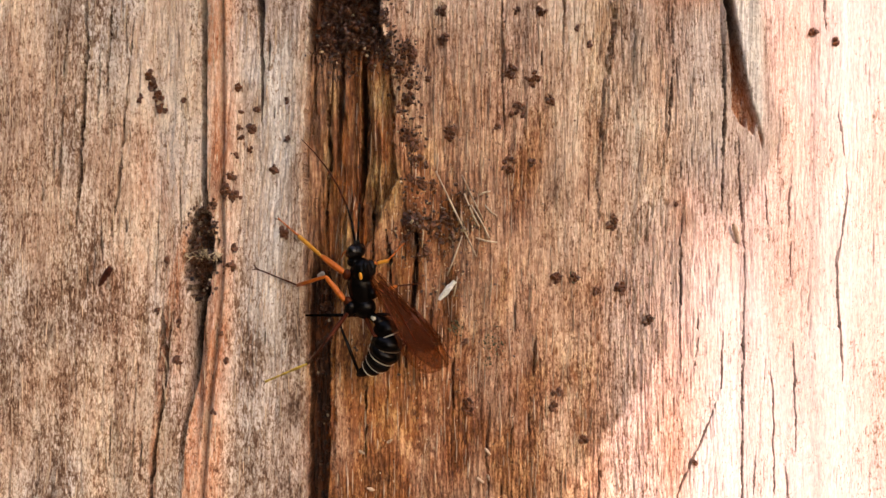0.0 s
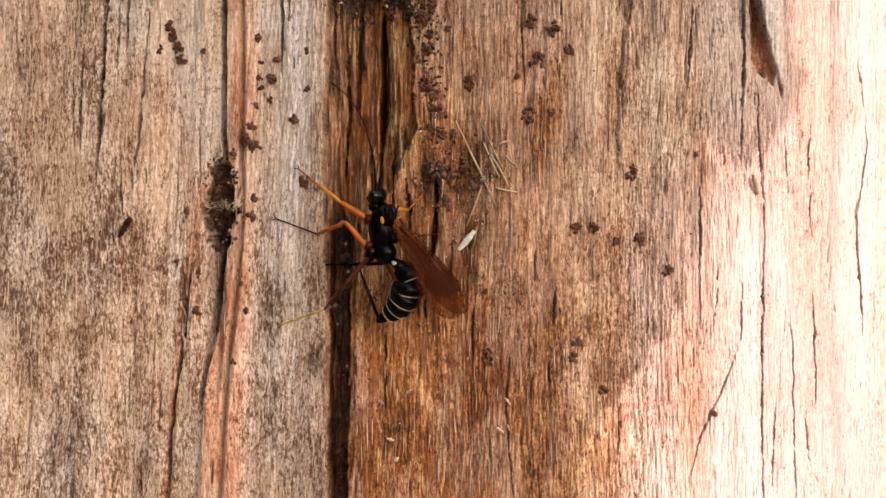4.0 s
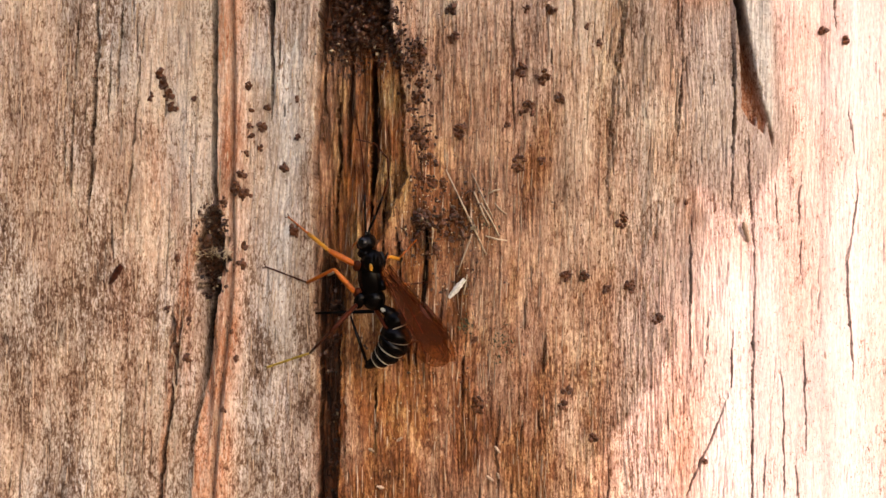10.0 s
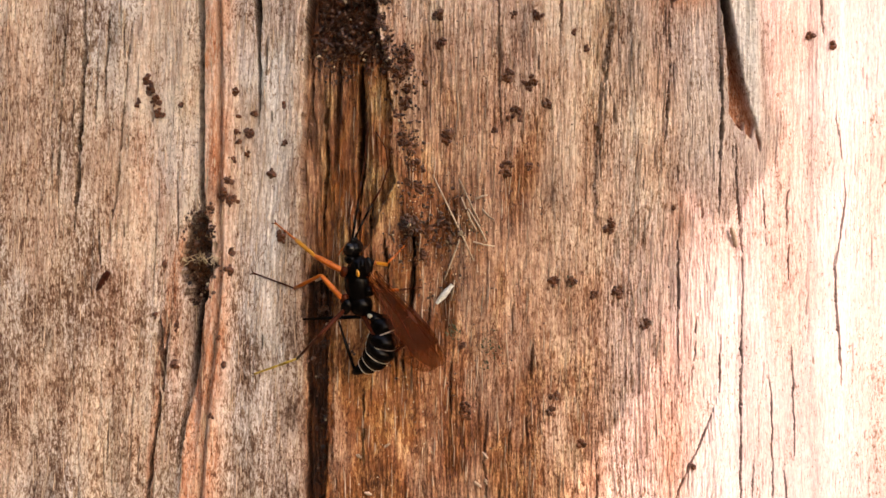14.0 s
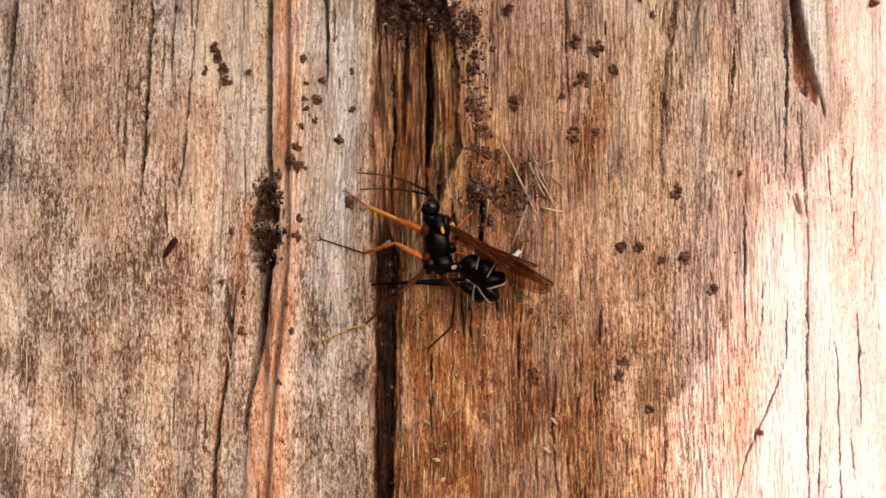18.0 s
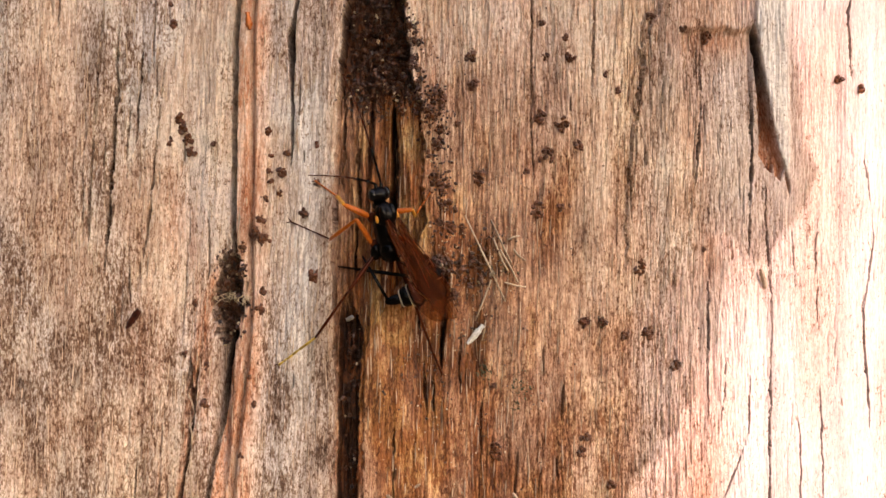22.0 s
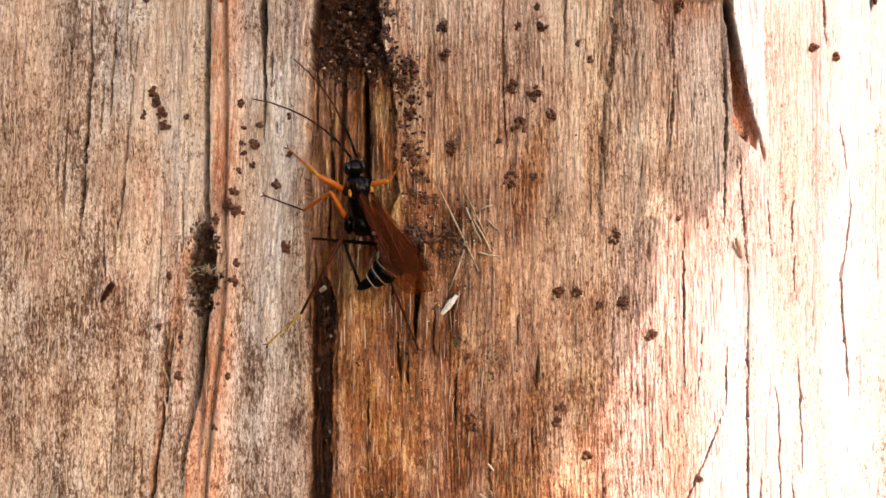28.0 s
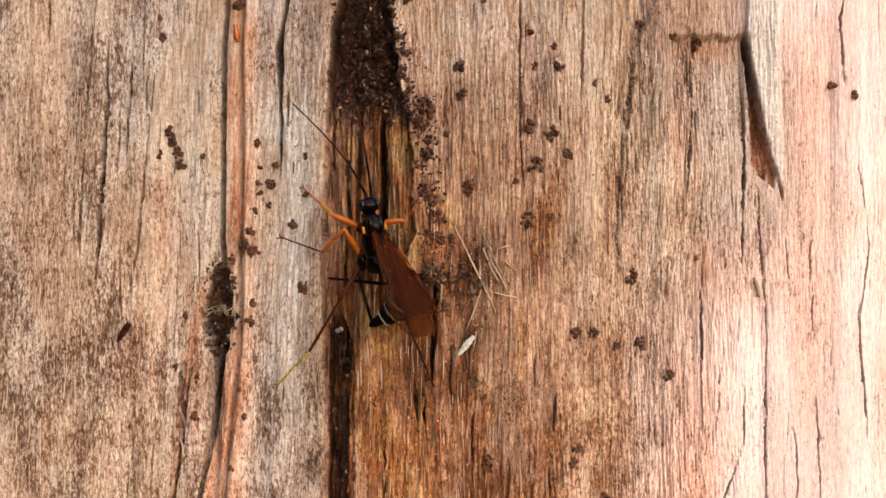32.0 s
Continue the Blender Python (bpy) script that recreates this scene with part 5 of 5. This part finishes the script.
# t, roll to the wasp's right, share of the arched and of the tucked gaster, how far it droops
ROLL = [(0, 60, 0, 0, 0), (16.5, 60, 0, 0, 0), (17.5, 70, 0.45, 0, 0), (18, 78, 0.8, 0, 0), (18.5, 86, 1, 0, 0), (19, 86, 1, 0, 4), (19.5, 86, 1, 0, 14), (20, 78, 0.9, 0.1, 34), (20.5, 66, 0.8, 0.2, 38), (21, 54, 0.5, 0.5, 30), (21.5, 40, 0, 1, 8), (22, 28, 0, 1, 0), (32, 24, 0, 1, 0)]
CURL = np.array([(58, 16, -18, -38, -52, -60, -66), (96, 86, 70, 18, -66, -116, -145), (62, 48, 10, -50, -76, -82, -84), (66, 40, -5, -45, -58, -62, -66)], float)
HANG = [(0, 0), (24.5, 0), (26, 1), (32, 1)]      # how far the tucked gaster hangs down
# t, plan place of the forewings' tips, twist of the wings
WINGS = [(0, 792, 653, 44), (13, 787, 648, 44), (16.5, 800, 643, 46), (17.5, 826, 598, 58), (18, 838, 562, 70), (18.5, 851, 522, 80), (19, 866, 471, 82), (19.5, 841, 504, 78),
         (20, 838, 512, 50), (20.5, 823, 510, 46), (21, 803, 494, 50), (21.5, 771, 498, 52), (22, 763, 512, 54), (24.5, 782, 519, 54), (26.5, 778, 512, 54), (28.5, 762, 514, 50), (32, 743, 510, 40)]
# t, directions at the root, middle and tip of the antennae, from straight up to the left
ANTENNA_L = [(0, 8, 28, 44), (3, 10, 25, 40), (6, -6, 0, 75), (9, -2, 0, 12), (13, 6, 8, 12), (15.5, -35, -38, -30), (16.5, -20, -20, 0), (17, 85, 92, 104), (17.5, 22, 52, 112), (18, 78, 90, 96),
             (18.5, 72, 86, 118), (19, 58, 86, 122), (19.5, 66, 85, 106), (20, 40, 62, 86), (20.5, 48, 74, 180), (21, 58, 76, 92), (21.5, 48, 72, 92)]
ANTENNA_L2 = [(22, 78, 90, 96), (23, 40, 62, 84), (24, 62, 78, 100), (24.5, 72, 88, 100), (25.5, 80, 120, 172), (26.5, 74, 110, 168), (28.5, 28, 44, 48), (32, 26, 42, 46)]
OUT_L = [(0, 0.1), (16.5, 0.1), (17, 1.8), (17.5, 0.8), (18, 1.4), (18.5, 0.7), (19, 0.9), (20, 1.3), (21, 1.4), (21.5, 1.0), (22, 1.7), (23, 1.0), (24, 1.7), (24.5, 1.9), (25.5, 1.9), (26, 1.5), (26.5, 0.4), (28.5, 0), (32, 0)]
OUT_R = [(0, 0.1), (16.5, 0.1), (17, 1.6), (17.5, 0.6), (18, 1.2), (18.5, 0.4), (19, 0.9), (20, 1.4), (21, 1.2), (21.5, 0.8), (22, 0.3), (24, 0.2), (24.5, 1.2), (25.5, 1.9), (26, 1.5), (26.5, 0.4), (28.5, 0.1), (32, 0.1)]
ANTENNA_R = [(0, -4, -2, 6), (3, -12, -16, -4), (6, 2, -6, 40), (9, -28, -14, 80), (13, -16, -24, 74), (15.5, -44, -42, -36), (16.5, -30, -34, -20), (17, 60, 70, 90), (17.5, 78, 100, 124), (18, 60, 76, 92),
             (18.5, 2, 22, 124), (19, 66, 96, 132), (19.5, 56, 84, 102), (20, 76, 92, 112), (20.5, 78, 104, 132), (21, 62, 80, 96), (21.5, 82, 90, 92)]
ANTENNA_R2 = [(22, 14, 18, 26), (23, 26, 32, 38), (24.5, 30, 34, 42), (25.5, 70, 112, 165), (26.5, 60, 100, 150), (28.5, 4, 8, 14), (32, 6, 10, 18)]
# the feet: t, ankle u, v, toe u, v
FEET = {
    "fore_left": [(0, 541, 427, 498, 393), (19, 541, 427, 498, 395), (19.5, 550, 410, 497, 380), (20, 548, 368, 490, 338), (21, 548, 352, 492, 338), (21.5, 556, 282, 520, 262), (23, 552, 280, 510, 242), (32, 549, 276, 512, 245)],
    "mid_left": [(0, 538, 512, 455, 482), (18, 538, 510, 454, 483), (18.5, 539, 476, 459, 446), (20, 545, 461, 462, 463), (20.5, 548, 462, 461, 463), (21, 550, 388, 478, 372), (22, 544, 356, 468, 324), (32, 548, 358, 467, 330)],
    "hind_left": [(0, 556, 648, 466, 688), (3, 554, 646, 462, 680), (6, 543, 634, 474, 657), (19.5, 541, 632, 480, 657), (20, 540, 577, 505, 594), (21, 545, 570, 498, 595), (22, 519, 527, 468, 565), (23, 556, 518, 498, 559), (26, 554, 525, 520, 564), (28.5, 538, 539, 483, 584), (32, 527, 530, 477, 580)],
    "fore_right": [(0, 692, 470, 716, 444), (18, 696, 470, 720, 444), (21, 700, 350, 720, 324), (22, 688, 314, 704, 290), (32, 684, 314, 700, 290)],
    "mid_right": [(0, 706, 515, 740, 512), (18, 716, 515, 746, 512), (21, 716, 420, 746, 414), (22, 702, 402, 734, 396), (32, 700, 400, 734, 394)],
    "hind_right": [(0, 728, 612, 654, 667), (16.5, 726, 612, 650, 670), (17.5, 700, 640, 624, 704), (19.5, 654, 644, 620, 690), (20.5, 766, 582, 788, 635), (22, 729, 574, 746, 614), (32, 731, 572, 746, 612)],
}
DRILL = [(0, 541, 566, 628, 564), (18, 541, 566, 640, 560), (18.5, 549, 541, 680, 516), (19, 575, 560, 700, 500), (19.5, 553, 582, 698, 512), (20, 542, 577, 700, 494), (20.5, 553, 459, 665, 456), (21, 553, 416, 653, 430), (22, 550, 404, 637, 414), (32, 550, 404, 637, 412)]


def keyed(table, t):
    k = np.array(table, float)
    return [float(np.interp(t, k[:, 0], k[:, c])) for c in range(1, k.shape[1])]


def aim(at, ahead, out):
    """A pose at a place with +z ahead and -y as near to out as may be."""
    z = Vector(ahead).normalized()
    y = -(Vector(out) - z * z.dot(Vector(out))).normalized()
    x = y.cross(z)
    m = Matrix((x, y, z)).transposed().to_4x4()
    m.translation = at
    return m


def body_pose(t):
    hu, hv, eu, ev = keyed(BODY, t)
    roll, arch, tuck, droop = keyed(ROLL, t)
    hang = tuck * keyed(HANG, t)[0]
    head, end = surf(hu, hv, 78), surf(eu, ev, 66)
    m = aim(head.lerp(end, 0.49), head - end, (0, -1, 0))
    return m @ pose(0, 0, 0, 0, 0, roll), 55 * tuck, (1 - arch - tuck) * CURL[0] + arch * CURL[1] + (tuck - hang) * CURL[2] + hang * CURL[3] - droop


def wasp_rows(times):
    rows = {}

    def put(ob, t, m):
        rows.setdefault(ob.name, (ob, []))[1].append((t, m))

    for t in times:
        body, aside, curl = body_pose(t)
        back = body.inverted()
        put(wasp["top"], t, body)
        # gaster, a chain of stiff rings in the body's middle plane
        at = Vector((0, -6, -54)) * U
        swing = pose(0, 0, 0, 0, 0, aside)
        for k, seg in enumerate(wasp["gaster"]):
            a = radians(curl[k])
            d = Vector((0, -math.sin(a), -math.cos(a)))
            put(seg, t, swing @ aim(at, d, (0, -math.cos(a), math.sin(a))))
            at = at + d * GASTER[k][0] * U
        tail = body @ swing @ at
        # wings
        tu, tv, twist = keyed(WINGS, t)
        tip = surf(tu, tv, 96)
        for w, name, s in wasp["wings"]:
            base = body @ (Vector((s * 10, -30, 10 if name == "forewing" else -4)) * U)
            d = tip - base
            flat = aim(base, -d, (0, -1, 0))
            spread = s * 1.7 if name == "forewing" else s * 2.4 + 5.0
            put(w, t, back @ flat @ pose(0, (s * 2.0 + (4.0 if name == "hindwing" else 0)) * U, 0, 0, -spread, 0) @ pose(0, 0, 0, 0, 0, twist + 6 * s))
        # antennae
        for (row, s), tables in zip(wasp["antennae"], ((ANTENNA_L, ANTENNA_L2, OUT_L), (ANTENNA_R, ANTENNA_R2, OUT_R))):
            a0, a1, a2 = keyed(tables[0] + tables[1], t)
            out = keyed(tables[2], t)[0]
            at = body @ (Vector((s * 5, -5, 73)) * U)
            for k, seg in enumerate(row):
                q = k / 5
                a = radians(a0 + (a1 - a0) * q * 2 if q < 0.5 else a1 + (a2 - a1) * (q * 2 - 1))
                d = Vector((-math.sin(a), -0.22 + 0.30 * q - out, math.cos(a))).normalized()
                put(seg, t, back @ aim(at, d, (0, -1, 0)))
                at = at + d * FLAGEL * U
        # legs: the foot stands, the knee follows
        for name, (hip, femur, tibia, r, knee) in LEGS.items():
            au, av, bu, bv = keyed(FEET[name], t)
            ankle, toe = on_wood(au, av, 14, 12), on_wood(bu, bv, 4, 6)
            h = body @ (Vector(hip) * U)
            d = ankle - h
            f, g = femur * U, tibia * U
            far = min(max(d.length, abs(f - g) * 1.02), (f + g) * 0.999)
            d.normalize()
            pole = Vector((knee[0], -knee[1], knee[2]))
            pole = (pole - d * pole.dot(d)).normalized()
            c = (f * f + far * far - g * g) / (2 * f * far)
            mid = h + d * f * c + pole * f * math.sqrt(max(0.0, 1 - c * c))
            end = h + d * far
            fm, tb, foot = wasp[name]
            put(fm, t, back @ aim(h, mid - h, pole))
            put(tb, t, back @ aim(mid, end - mid, pole))
            put(foot, t, back @ aim(end, toe - end, (0, -1, 0)))
        eu, ev, gu, gv = keyed(DRILL, t)
        tip, root = on_wood(eu, ev, -2), surf(gu, gv, 34)
        d = (tip - root).normalized()
        put(wasp["drill"], t, back @ aim(tip - d * 188 * U, d, (0, -1, 0)))
        put(wasp["sheath"], t, back @ aim(tail, surf(0.25 * eu + 0.75 * gu, 0.25 * ev + 0.75 * gv, 48) - tail, (0, -1, 0)))
    return rows


def motions():
    at = branch.matrix_world.copy()
    sway = [(0, 0, 0), (13, 0, 0), (23, 10, 0), (26, -10, 0), (26.5, -62, 8), (28.5, -70, 10), (29, -6, 0), (32, 4, 0)]
    walk(branch, [(t, Matrix.Translation((a * U, 0, b * U)) @ at) for t, a, b in sway])
    # how far the high leaves hang before the sun, in metres along the swing
    hung = [(0, 0.15), (3, 0.15), (6, 0.22), (9, 0.21), (13, 0.17), (16, 0.18), (20, 0.22), (24, 0.16), (26, 0.18), (26.5, -0.06), (28.5, -0.06), (29, 0.16), (30, 0.33), (32, 0.42)]
    still = swaying.matrix_world.copy()
    walk(swaying, [(t, still @ pose(0, 0, 0, 0, 0, -math.degrees(a / swing_arm))) for t, a in hung])
    for ob, rows in wasp_rows([k * 0.5 for k in range(65)]).values():
        walk(ob, rows)

motions()
